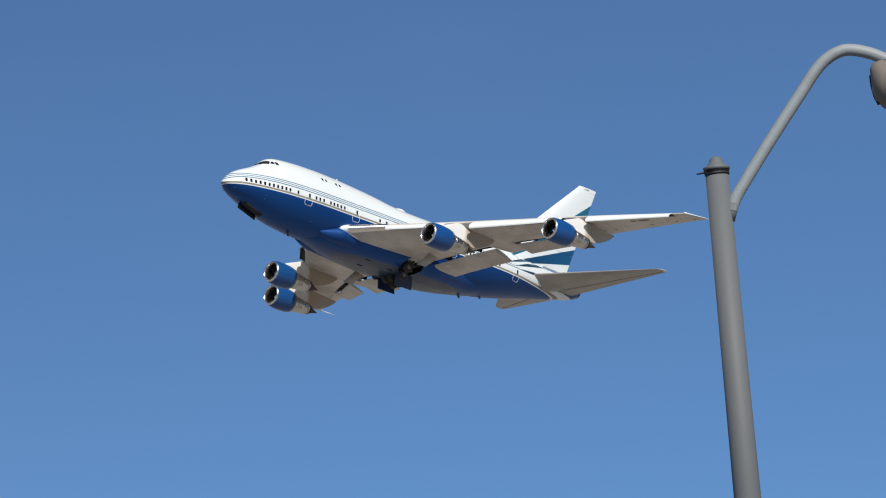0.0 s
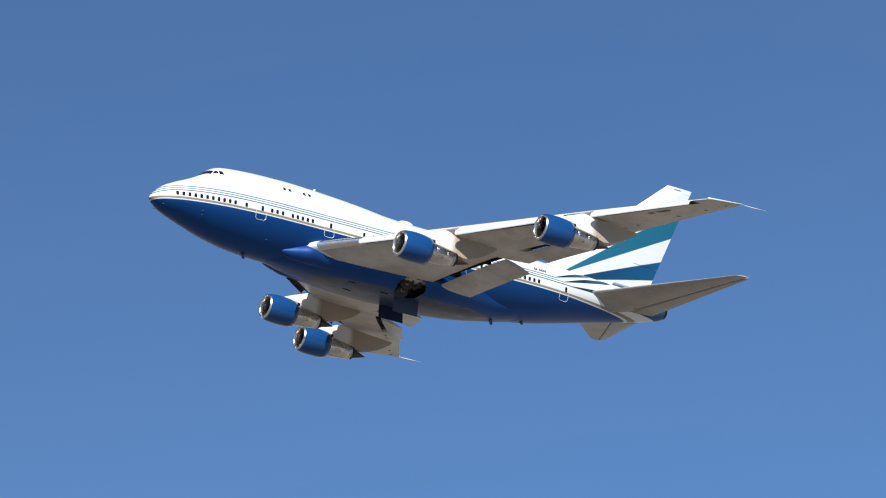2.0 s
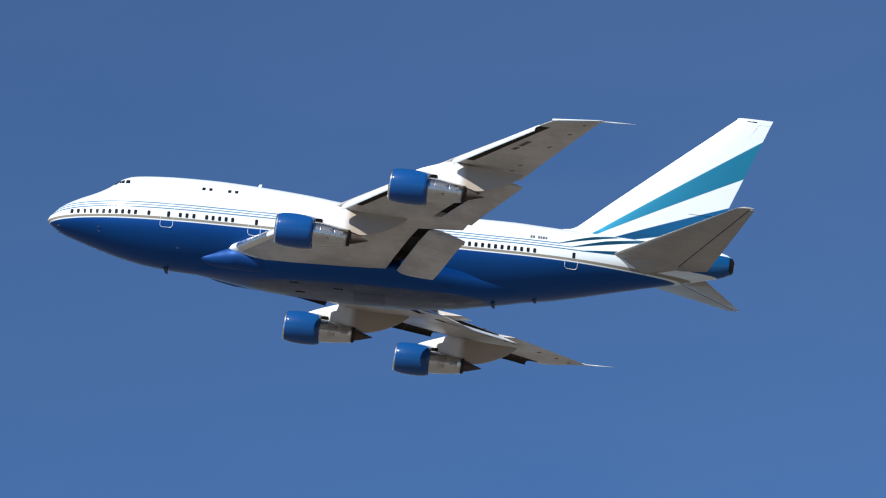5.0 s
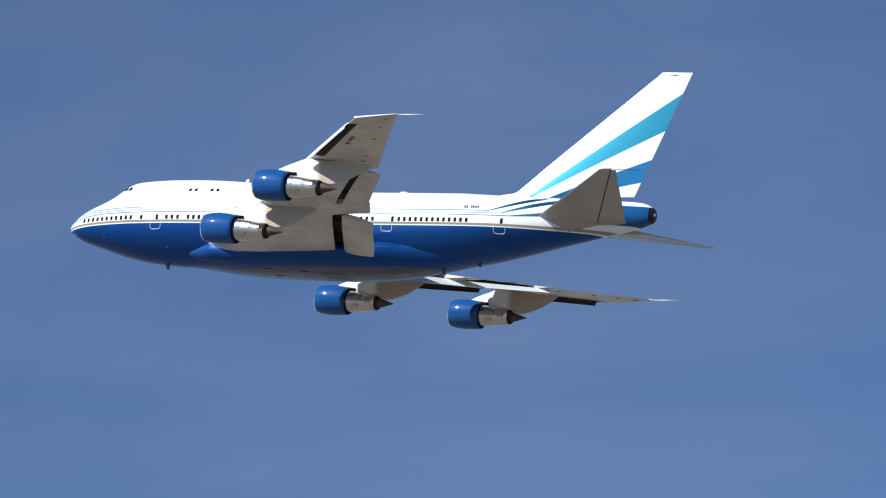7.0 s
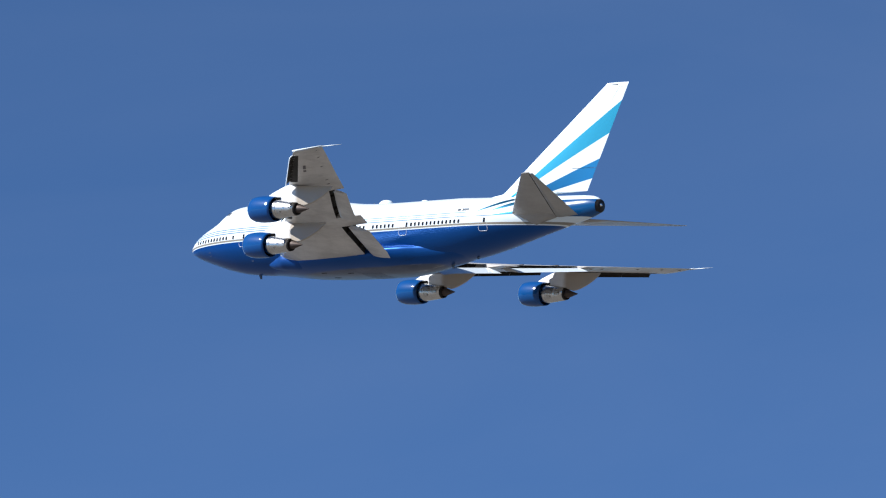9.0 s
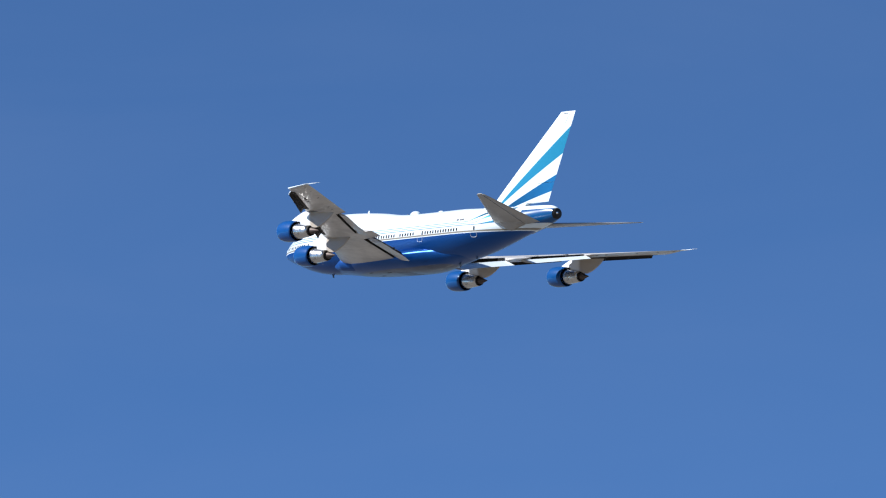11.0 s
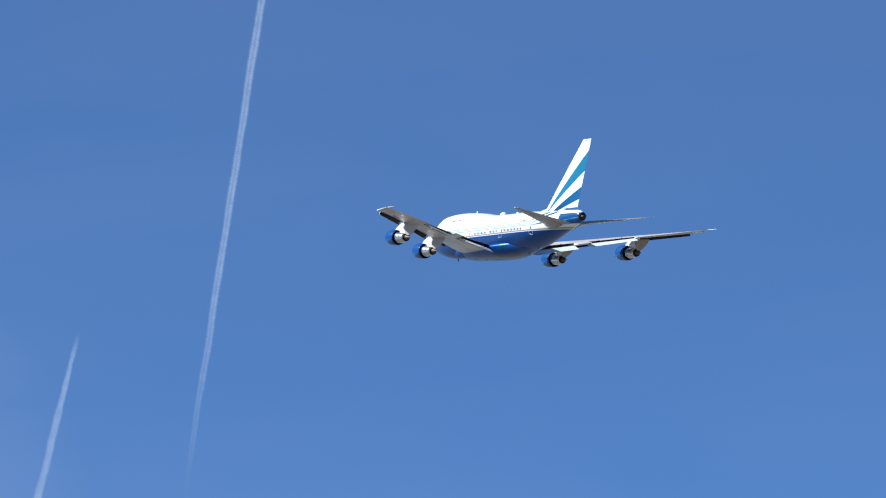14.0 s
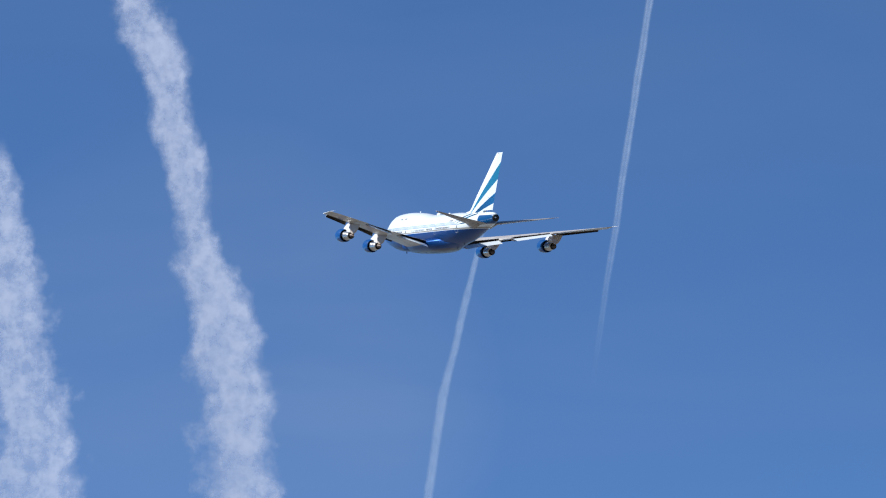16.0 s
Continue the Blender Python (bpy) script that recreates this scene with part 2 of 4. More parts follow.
M_METAL = plain("polished_metal", (0.86, 0.85, 0.83), 0.24, 1.0, 0.06)
M_CORE = plain("bare_titanium_cowl", (0.66, 0.65, 0.63), 0.22, 1.0, 0.32, 0, 0.32)
M_PANEL = plain("dull_bare_metal", (0.52, 0.51, 0.49), 0.34, 1.0, 0.35, 0, 0.2)
M_PLUG = plain("heat_stained_plug", (0.075, 0.054, 0.047), 0.5, 0.5, 0.2)
M_SOOT = plain("soot_blackened_metal", (0.03, 0.026, 0.024), 0.55, 0.6, 0.1)
# near-black paint that stands in for shade inside wells, gaps and slots
M_DARK = plain("recess_shade_black", (0.006, 0.006, 0.007), 0.95, 0.0, 0.01)
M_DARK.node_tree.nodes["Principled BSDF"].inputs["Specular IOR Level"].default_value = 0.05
M_GLASS = plain("dark_window_glass", (0.012, 0.013, 0.016), 0.08, 0.0, 0.02)
M_FRAME = plain("silver_outline", (0.72, 0.75, 0.80), 0.3, 0.2, 0.02)
M_MARK = plain("grey_marking", (0.10, 0.11, 0.13), 0.4, 0.0, 0.02)
# primed structure, near black: shade of coves and flap bays is put into it
M_STRUCT = plain("shaded_primed_structure", (0.022, 0.018, 0.015), 0.8, 0.0, 0.08, 0, 0.3)
M_RIB = plain("primed_rib", (0.10, 0.09, 0.075), 0.6, 0.2, 0.2)
M_TYRE = plain("black_rubber", (0.02, 0.02, 0.02), 0.7, 0.0, 0.2)
M_STRUT = plain("worn_strut_metal", (0.014, 0.013, 0.012), 0.5, 0.3, 0.3)
M_WHEEL = plain("grey_wheel_hub", (0.24, 0.235, 0.225), 0.4, 0.5, 0.2)
M_FADED = plain("faded_marking", (0.15, 0.14, 0.14), 0.5, 0.0, 0.1)


# ---- geometry helpers ----
def part(name, bm, material, parent, label="", smooth=True):
    """Links a bmesh as one mesh object under a thing or a part."""
    me = bpy.data.meshes.new(name)
    if smooth:
        for f in bm.faces:
            f.smooth = True
    bm.to_mesh(me)
    bm.free()
    for m in (material if isinstance(material, (list, tuple)) else [material]):
        me.materials.append(m)
    ob = new(name, me)
    ob.parent = parent
    if label:
        ob["label"] = label
    return ob


def thing(name, label, category, group="", kind="", m=None):
    ob = new(name)
    ob.empty_display_size = 0.5
    if m is not None:
        ob.matrix_world = m
    return tagged(ob, label, category, group, kind)


def loft(rings, closed=True, caps=True, bm=None, mat=0):
    """Skins a row of equal rings of points."""
    bm = bm or bmesh.new()
    vs = [[bm.verts.new(p) for p in r] for r in rings]
    n = len(rings[0])
    for a, b in zip(vs, vs[1:]):
        for i in range(n if closed else n - 1):
            j = (i + 1) % n
            try:
                bm.faces.new((a[i], a[j], b[j], b[i])).material_index = mat
            except ValueError:
                pass
    if caps and closed:
        for r in (vs[0], vs[-1]):
            try:
                bm.faces.new(r).material_index = mat
            except ValueError:
                pass
    return bm


def tidy(bm, dist=0.0005):
    bmesh.ops.remove_doubles(bm, verts=bm.verts, dist=dist)
    bmesh.ops.recalc_face_normals(bm, faces=bm.faces)
    return bm


def sharp(ob, degrees=35):
    """Keeps edges above this angle crisp under smooth shading."""
    bm = bmesh.new()
    bm.from_mesh(ob.data)
    for ed in bm.edges:
        if len(ed.link_faces) == 2 and ed.calc_face_angle(0) > radians(degrees):
            ed.smooth = False
    bm.to_mesh(ob.data)
    bm.free()
    return ob


def curve(points, x):
    """Smooth monotone curve through (x, value) points."""
    px, pv = np.array([p[0] for p in points], float), np.array([p[1] for p in points], float)
    h, d = np.diff(px), np.diff(pv) / np.diff(px)
    m = np.zeros(len(px))
    m[0], m[-1] = d[0], d[-1]
    for i in range(1, len(px) - 1):
        m[i] = 0 if d[i - 1] * d[i] <= 0 else 2 / (1 / d[i - 1] + 1 / d[i])
    i = int(min(max(np.searchsorted(px, x) - 1, 0), len(h) - 1))
    s = min(max((x - px[i]) / h[i], 0), 1)
    return float((2 * s**3 - 3 * s**2 + 1) * pv[i] + (s**3 - 2 * s**2 + s) * h[i] * m[i] + (3 * s**2 - 2 * s**3) * pv[i + 1] + (s**3 - s**2) * h[i] * m[i + 1])


def box(bm, x0, x1, y0, y1, z0, z1, mat=0):
    v = [bm.verts.new((x, y, z)) for x in (x0, x1) for y in (y0, y1) for z in (z0, z1)]
    for q in ((0, 1, 3, 2), (4, 6, 7, 5), (0, 4, 5, 1), (2, 3, 7, 6), (0, 2, 6, 4), (1, 5, 7, 3)):
        bm.faces.new([v[i] for i in q]).material_index = mat
    return bm


def tube(points, radii, n=12, bm=None, mat=0):
    """A round tube along points."""
    rings = []
    for i, p in enumerate(points):
        p = Vector(p)
        d = (Vector(points[min(i + 1, len(points) - 1)]) - Vector(points[max(i - 1, 0)])).normalized()
        u = d.orthogonal().normalized() if i == 0 else (u - d * u.dot(d)).normalized()
        w = d.cross(u)
        r = radii[i] if isinstance(radii, (list, tuple)) else radii
        rings.append([p + (u * math.cos(k) + w * math.sin(k)) * r for k in np.linspace(0, 2 * math.pi, n, endpoint=False)])
    return loft(rings, True, True, bm, mat)


# ---- ground ----
def ground():
    n = Nodes("dry_desert_ground")
    c = n.mix(n.ramp(n.noise(0.02, 6, 0.6), 0.35, 0.7), (0.138, 0.126, 0.110), (0.182, 0.166, 0.145))
    c = n.mix(n.ramp(n.noise(3.0, 6, 0.7), 0.4, 0.8), c, (0.118, 0.107, 0.093))
    # unseen paler zone to the east, added to bounce light up, with a ragged border
    x, y, z = n.xyz()
    bare = n.ramp(n.math("ADD", x, n.math("MULTIPLY", n.math("SUBTRACT", n.noise(0.012, 5, 0.6), 0.5), 120.0)), 275.0, 400.0)
    pale = n.mix(n.ramp(n.noise(0.05, 6, 0.65), 0.35, 0.7), (0.265, 0.247, 0.222), (0.32, 0.30, 0.27))
    c = n.mix(bare, c, pale)
    n.bump(n.noise(8.0, 6, 0.7), 0.4, 0.03)
    mat = n.end(c, 0.9)
    bm = bmesh.new()
    k, half = 40, 4800.0
    vs = [[bm.verts.new((-half + 2 * half * i / k, -half + 2 * half * j / k, 0)) for j in range(k + 1)] for i in range(k + 1)]
    for i in range(k):
        for j in range(k):
            bm.faces.new((vs[i][j], vs[i + 1][j], vs[i + 1][j + 1], vs[i][j + 1]))
    ob = part("ground", bm, mat, None)
    tagged(ob, "flat dry desert ground, made paler to the east to bounce more light", "ground", kind="structure")


ground()


# ---- the airliner: x aft from the nose, y to starboard, z up, all in metres ----
HALF = [(0.42, 0.03), (0.6, 0.42), (0.85, 0.68), (1.4, 1.08), (2.6, 1.66), (3.9, 2.10), (5.3, 2.48), (7.5, 2.90), (10.0, 3.14), (12.5, 3.25), (37.0, 3.25),
        (39.0, 3.18), (41.5, 2.95), (44.5, 2.45), (47.5, 1.85), (50.5, 1.28), (52.8, 0.88), (53.9, 0.62)]
TOP = [(0.42, -0.42), (0.6, -0.02), (0.85, 0.22), (1.4, 0.80), (2.6, 1.50), (3.9, 2.10), (4.9, 2.66), (5.5, 3.16), (6.1, 3.58), (6.7, 3.80), (7.6, 3.93), (9.0, 4.04), (10.5, 4.10),
       (12.9, 4.12), (15.5, 4.03), (18.2, 3.86), (20.9, 3.62), (23.6, 3.28), (26.0, 3.14), (30.0, 3.10), (36.5, 3.10), (39.0, 3.00), (42.0, 2.88), (46.0, 2.75), (52.0, 2.55), (53.2, 2.42), (53.9, 2.05)]
LOW = [(0.42, -0.46), (0.6, -0.62), (0.85, -0.80), (1.6, -1.28), (3.0, -1.78), (4.4, -2.22), (5.75, -2.62), (7.1, -2.93), (8.4, -3.17), (9.75, -3.32), (11.1, -3.43), (12.5, -3.48),
       (33.0, -3.48), (35.0, -3.42), (36.5, -3.28), (39.0, -2.92), (41.6, -2.38), (44.2, -1.75), (46.8, -1.12), (49.5, -0.50), (52.0, 0.10), (53.2, 0.42), (53.9, 0.75)]
MID = [(0.42, -0.44), (1.5, -0.40), (5.0, -0.25), (12.0, -0.17), (38.0, -0.17), (46.0, 0.55), (53.9, 1.40)]


def skin(x, th):
    """A point of the fuselage skin: th is 0 to starboard and 90 degrees at the crown."""
    a, zt, zb, zm = curve(HALF, x), curve(TOP, x), curve(LOW, x), curve(MID, x)
    s, c = math.sin(th), math.cos(th)
    b = (zt - zm) if s > 0 else (zm - zb)
    hump = max(0.0, b - 3.35) * 0.13 if s > 0 else 0.0        # the upper deck is narrower than the main deck
    return Vector((x, a * c * (1 - hump * s * s), zm + b * s))


def skin_at(x, z, side=-1, out=0.0):
    zt, zb, zm = curve(TOP, x), curve(LOW, x), curve(MID, x)
    b = (zt - zm) if z > zm else (zm - zb)
    th = math.asin(max(-1, min(1, (z - zm) / b)))
    th = math.pi - th if side < 0 else th
    p = skin(x, th)
    if out:
        u, v = skin(x + 0.05, th) - skin(x - 0.05, th), skin(x, th + 0.02) - skin(x, th - 0.02)
        nrm = u.cross(v).normalized()
        if nrm.y * side < 0:
            nrm = -nrm
        p = p + nrm * out
    return p


def panel_on_skin(corners, side, out=0.015, inn=-0.05, nu=3, nv=3):
    """A thin rigid panel that follows the skin between four (x, z) corners."""
    (ax, az), (bx, bz), (cx, cz), (dx, dz) = corners
    bm = bmesh.new()
    rows = {}
    for lay, off in ((0, out), (1, inn)):
        for i in range(nu + 1):
            for j in range(nv + 1):
                u, v = i / nu, j / nv
                x = (ax * (1 - u) + bx * u) * (1 - v) + (dx * (1 - u) + cx * u) * v
                z = (az * (1 - u) + bz * u) * (1 - v) + (dz * (1 - u) + cz * u) * v
                rows[lay, i, j] = bm.verts.new(skin_at(x, z, side, off))
    for i in range(nu):
        for j in range(nv):
            bm.faces.new((rows[0, i, j], rows[0, i + 1, j], rows[0, i + 1, j + 1], rows[0, i, j + 1]))
    edge = [(i, 0) for i in range(nu)] + [(nu, j) for j in range(nv)] + [(i, nv) for i in range(nu, 0, -1)] + [(0, j) for j in range(nv, 0, -1)]
    for (i, j), (k, l) in zip(edge, edge[1:] + edge[:1]):
        bm.faces.new((rows[0, i, j], rows[1, i, j], rows[1, k, l], rows[0, k, l]))
    return tidy(bm)


jet = thing("jet_airliner", "white and blue four-engined jumbo jet with teal tail stripes, climbing", "airplane")


def fuselage():
    xs = [0.42, 0.46, 0.52, 0.6, 0.7, 0.85, 1.05, 1.3] + list(np.arange(1.6, 12.0, 0.2)) + list(np.arange(12.0, 36.0, 0.8)) + list(np.arange(36.0, 53.6, 0.5)) + [53.75, 53.9]
    n = 120
    rings = [[skin(x, 2 * math.pi * k / n) for k in range(n)] for x in xs]
    return part("fuselage", tidy(loft(rings)), M_FUSE, jet, "glossy white over blue fuselage with tan and blue cheat lines")


body = fuselage()


def cabin_windows():
    xs = [2.39 + 0.505 * k for k in range(11)] + [8.49, 10.04, 10.96, 11.48, 12.02, 13.02, 13.52, 14.03, 14.54, 15.05, 16.91, 20.3, 21.3]
    xs += [22.2 + 0.51 * k for k in range(9)] + [27.5 + 0.52 * k for k in range(6)] + [31.92] + [32.5 + 0.508 * k for k in range(13)] + [41.65]
    for side in (-1, 1):
        for x in xs:
            h = 0.185 if x not in (10.04, 16.91, 31.92, 41.65) else 0.23
            w, z, r = 0.118, 0.07, 0.05
            ring = [(-w, -h + r), (-w + r, -h), (w - r, -h), (w, -h + r), (w, h - r), (w - r, h), (-w + r, h), (-w, h - r)]
            bm = bmesh.new()
            top = [bm.verts.new(skin_at(x + a, z + b, side, 0.016)) for a, b in ring]
            low = [bm.verts.new(skin_at(x + a, z + b, side, -0.04)) for a, b in ring]
            bm.faces.new(top)
            for i in range(8):
                bm.faces.new((top[i], low[i], low[(i + 1) % 8], top[(i + 1) % 8]))
            part("cabin_window", tidy(bm), M_GLASS, body, smooth=False)
        for x in (12.46, 13.0, 14.48, 15.02):
            part("upper_deck_window", panel_on_skin([(x - 0.13, 2.56), (x + 0.13, 2.56), (x + 0.13, 2.85), (x - 0.13, 2.85)], side, 0.012, -0.04, 1, 1), M_GLASS, body, smooth=False)
        for quad in ([(6.27, 2.72), (6.65, 2.72), (6.60, 3.10), (6.29, 3.12)], [(5.72, 2.77), (6.18, 2.76), (6.17, 3.12), (5.98, 3.09)]):
            part("cockpit_window", panel_on_skin(quad, side, 0.012, -0.05), M_GLASS, body, smooth=False)
        # the windscreen wraps round to the centre post
        bm, grid = bmesh.new(), []
        for v in np.linspace(0, 1, 5):
            row = []
            for u in np.linspace(0, 1, 7):
                x = (4.66 + 0.88 * u) * (1 - v) + (5.36 + 0.53 * u) * v
                th = radians((88 - 31 * u) * (1 - v) + (88 - 24.5 * u) * v)
                p = skin(x, th) + Vector((-0.010, 0, 0.012))
                row.append(bm.verts.new((p.x, side * p.y, p.z)))
            grid.append(row)
        for a, b in zip(grid, grid[1:]):
            for i in range(6):
                bm.faces.new((a[i], a[i + 1], b[i + 1], b[i]))
        bmesh.ops.solidify(bm, geom=bm.faces[:], thickness=0.012)
        part("cockpit_window", tidy(bm), M_GLASS, body, smooth=False)


cabin_windows()


def door_outline(x, side):
    """The painted and recessed outline of a cabin door: bright round its lower half."""
    w, z0, z1 = 0.49, -0.98, 0.98
    path = [(x - w, z1 - 0.12), (x - w, -0.60), (x - w, z0 + 0.14), (x - w + 0.14, z0), (x + w - 0.14, z0), (x + w, z0 + 0.14), (x + w, -0.60), (x + w, z1 - 0.12), (x + w - 0.12, z1), (x - w + 0.12, z1), (x - w, z1 - 0.12)]
    fine = []
    for (a, b), (c, d) in zip(path, path[1:]):
        m = 3
        fine += [(a + (c - a) * k / m, b + (d - b) * k / m) for k in range(m)]
    fine.append(path[-1])
    bm = bmesh.new()
    pts = [skin_at(a, b, side, 0.004) for a, b in fine]
    tube(pts, [0.024 if b < -0.58 else 0.010 for _, b in fine], 5, bm)
    return part("cabin_door", tidy(bm), M_FRAME, body, "cabin door outlined in silver")


for s in (-1, 1):
    for x in (9.95, 16.8, 31.45, 41.5):
        door_outline(x, s)


F_HALF = [(11.2, 0.2), (12.2, 0.8), (13.5, 1.45), (15.0, 2.1), (17.0, 2.92), (19.5, 3.50), (23.0, 3.80), (28.5, 3.85), (31.0, 3.40), (33.0, 2.78), (35.0, 2.25), (37.0, 1.95), (39.0, 1.4)]
F_LOW = [(11.2, -3.40), (12.2, -3.47), (13.2, -3.56), (14.5, -3.70), (16.5, -3.92), (19.0, -4.10), (24.0, -4.24), (28.5, -4.28), (31.0, -4.17), (33.0, -3.98), (35.0, -3.66), (37.0, -3.28), (39.0, -2.80)]
F_MID = [(11.2, -3.2), (16.0, -2.8), (20.0, -2.55), (28.0, -2.55), (32.0, -2.40), (36.0, -2.25), (39.0, -2.1)]


def fair(x, th, out=0.0):
    a, b0, zm = curve(F_HALF, x), curve(F_LOW, x), curve(F_MID, x)
    c, s = math.cos(th), math.sin(th)
    return Vector((x, (a + out) * math.copysign(abs(c) ** 0.86, c), zm + ((zm - b0 + out) if s < 0 else 1.0) * math.copysign(abs(s) ** 0.90, s)))


def fairing():
    """The bulge under the wing: blue sides, bare metal keel, and a rough hole on each side for the wheels."""
    xs, n = list(np.linspace(11.2, 24.0, 60)) + list(np.linspace(24.06, 27.2, 56)) + list(np.linspace(27.4, 39.0, 56)), 240
    bm = bmesh.new()
    rings = [[bm.verts.new(fair(x, 2 * math.pi * k / n)) for k in range(n)] for x in xs]
    for i, (a, b) in enumerate(zip(rings, rings[1:])):
        u = ((xs[i] + xs[i + 1]) / 2 - 25.55) / 1.35
        for k in range(n):
            below = (k + 0.5) * 360 / n - 180                  # degrees below level on the port side
            below = below if below < 90 else 180 - below
            v = (below - 38) / 28.0
            if abs(u) ** 2.6 + abs(v) ** 2.6 > 1.0 + 0.25 * noise.noise((i * 0.14, below * 0.2, 1.0)):
                bm.faces.new((a[k], a[(k + 1) % n], b[(k + 1) % n], b[k]))
    bm.faces.new(rings[0]), bm.faces.new(rings[-1])
    return part("belly_fairing", tidy(bm), M_FUSE, jet, "blue wing fairing with a grimy grey keel")


belly = fairing()


def root_fillet(side):
    """The blue teardrop that leads into the wing's root."""
    rings = []
    for k in range(41):
        f = k / 40
        x = 12.8 + 8.7 * f ** 1.3
        rz = curve([(12.8, 0.01), (13.05, 0.24), (13.6, 0.48), (14.4, 0.70), (15.6, 0.88), (17.5, 0.92), (19.5, 0.75), (21.5, 0.40)], x)
        y = curve([(12.8, 1.88), (13.4, 1.96), (14.4, 2.24), (15.6, 2.58), (17.5, 2.58), (19.5, 2.5), (21.5, 2.4)], x)
        z = curve([(12.8, -2.80), (13.4, -2.78), (15.6, -2.64), (18.0, -2.75), (21.5, -2.75)], x)
        rings.append([(x, side * (y - 0.5 * rz + 1.12 * rz * math.cos(a)), z + rz * math.sin(a)) for a in np.linspace(0, 2 * math.pi, 40, endpoint=False)])
    return part("root_fillet", tidy(loft(rings)), M_FILLET, belly)


root_fillet(-1), root_fillet(1)


def fin():
    """Fin with a dorsal fillet; the two rudders are parts of their own behind the hinge."""
    def chord(z):
        le = curve([(2.2, 38.0), (2.95, 39.2), (3.15, 40.8), (3.30, 41.40), (4.5, 42.78), (8.0, 46.80), (13.7, 53.38)], z)
        te = 51.9 + (z - 2.55) * (56.15 - 51.9) / (13.85 - 2.55)
        return le, te

    def section(z, f0, f1, n=10):
        le, te = chord(z)
        c = te - le
        t = 0.055 * min(c, 9.5) * (1.0 if z < 13.3 else 0.75)
        pts = []
        for f in list(np.linspace(f0, f1, n)):
            h = t * (2.97 * math.sqrt(max(f, 0)) - 1.26 * f - 3.52 * f**2 + 2.84 * f**3 - 1.02 * f**4)
            pts.append((le + c * f, h))
        return [(x, -h, z) for x, h in pts] + [(x, h, z) for x, h in reversed(pts)]
    zs = [2.2, 2.6, 2.95, 3.05, 3.15, 3.22, 3.30, 3.5, 4.0, 5.5, 7.5, 9.5, 11.5, 13.0, 13.55, 13.75]
    f = part("tail_fin", tidy(loft([section(z, 0.0, 0.70) for z in zs])), M_FIN, jet, "white tail fin with two teal stripes")
    for z0, z1 in ((3.0, 5.28), (5.33, 13.3)):
        sharp(part("rudder", tidy(loft([section(z, 0.70, 1.0, 7) for z in np.linspace(z0, z1, 6)])), M_FIN, f), 30)
    sharp(part("fin_tip", tidy(loft([section(z, 0.70, 1.0, 7) for z in (13.32, 13.75)])), M_FIN, f), 30)
    sharp(f, 30)
    for side in (-1, 1):
        part("tip_slot", box(bmesh.new(), 54.1, 54.85, side * 0.02, side * 0.125, 13.48, 13.545), M_DARK, f, "dark slot near the fin tip", smooth=False)
    return f


fin()


def foil(le, te, y, z0, t, inc, lo_end=1.0, up_end=1.0, n=14, f0=0.0, droop=0.0):
    """A wing section: upper skin to up_end, lower skin to lo_end, with the open cove between them."""
    c = te - le

    def th(f):
        f = min(max(f, 0), 1)
        return t * c * (1.485 * math.sqrt(f) - 0.63 * f - 1.758 * f**2 + 1.4215 * f**3 - 0.5075 * f**4) * 2 / 2

    def at(f, up):
        x = le + c * f
        base = z0 - math.sin(radians(inc)) * (x - le) - droop * max(0, f - 0.6) ** 2 * c
        return (x, y, base + (th(f) * 1.05 if up else -th(f) * 0.85))
    fs = [f0 + (1 - f0) * (k / n) ** 1.8 for k in range(n + 1)]
    lower = [at(min(f * lo_end, lo_end), False) for f in fs][::-1]
    upper = [at(min(f * up_end, up_end), True) for f in fs][1:]
    ux, uy, uz = upper[-1]
    cx, cy, cz = at(lo_end, True)
    tip = (ux, uy, uz - 0.04 * (1 if up_end < 1 else 0.3))
    cove = (le + c * lo_end + 0.02, y, cz - 0.10 if up_end < 1 else at(lo_end, False)[2] + 0.001)
    return lower + upper + [tip, cove]


W_LE = lambda y: 15.45 + 0.914 * (y - 3.2)
W_TE = lambda y: curve([(2.0, 30.7), (3.2, 31.0), (10.5, 33.15), (12.6, 33.95), (19.9, 37.7), (29.45, 43.05)], y)
W_Z = lambda y: -2.02 + 0.128 * (y - 3.2) + 0.0006 * max(0, y - 8) ** 2 - 0.30 * max(0, (y - 20) / 9.45) ** 1.5
W_T = lambda y: curve([(2.0, 0.128), (10.0, 0.098), (20.0, 0.086), (29.45, 0.080)], y)
W_I = lambda y: curve([(2.0, 2.6), (10.0, 1.6), (20.0, 0.2), (24.0, -1.2), (29.45, -5.0)], y)


COVE = lambda y: curve([(3.5, 0.748), (7.0, 0.722), (10.5, 0.692), (12.5, 0.688), (19.9, 0.735)], y)      # where the lower skin ends before the flaps


def lower_skin(y, f):
    le, te = W_LE(y), W_TE(y)
    return next(p for p in foil(le, te, y, W_Z(y), W_T(y), W_I(y), lo_end=f))


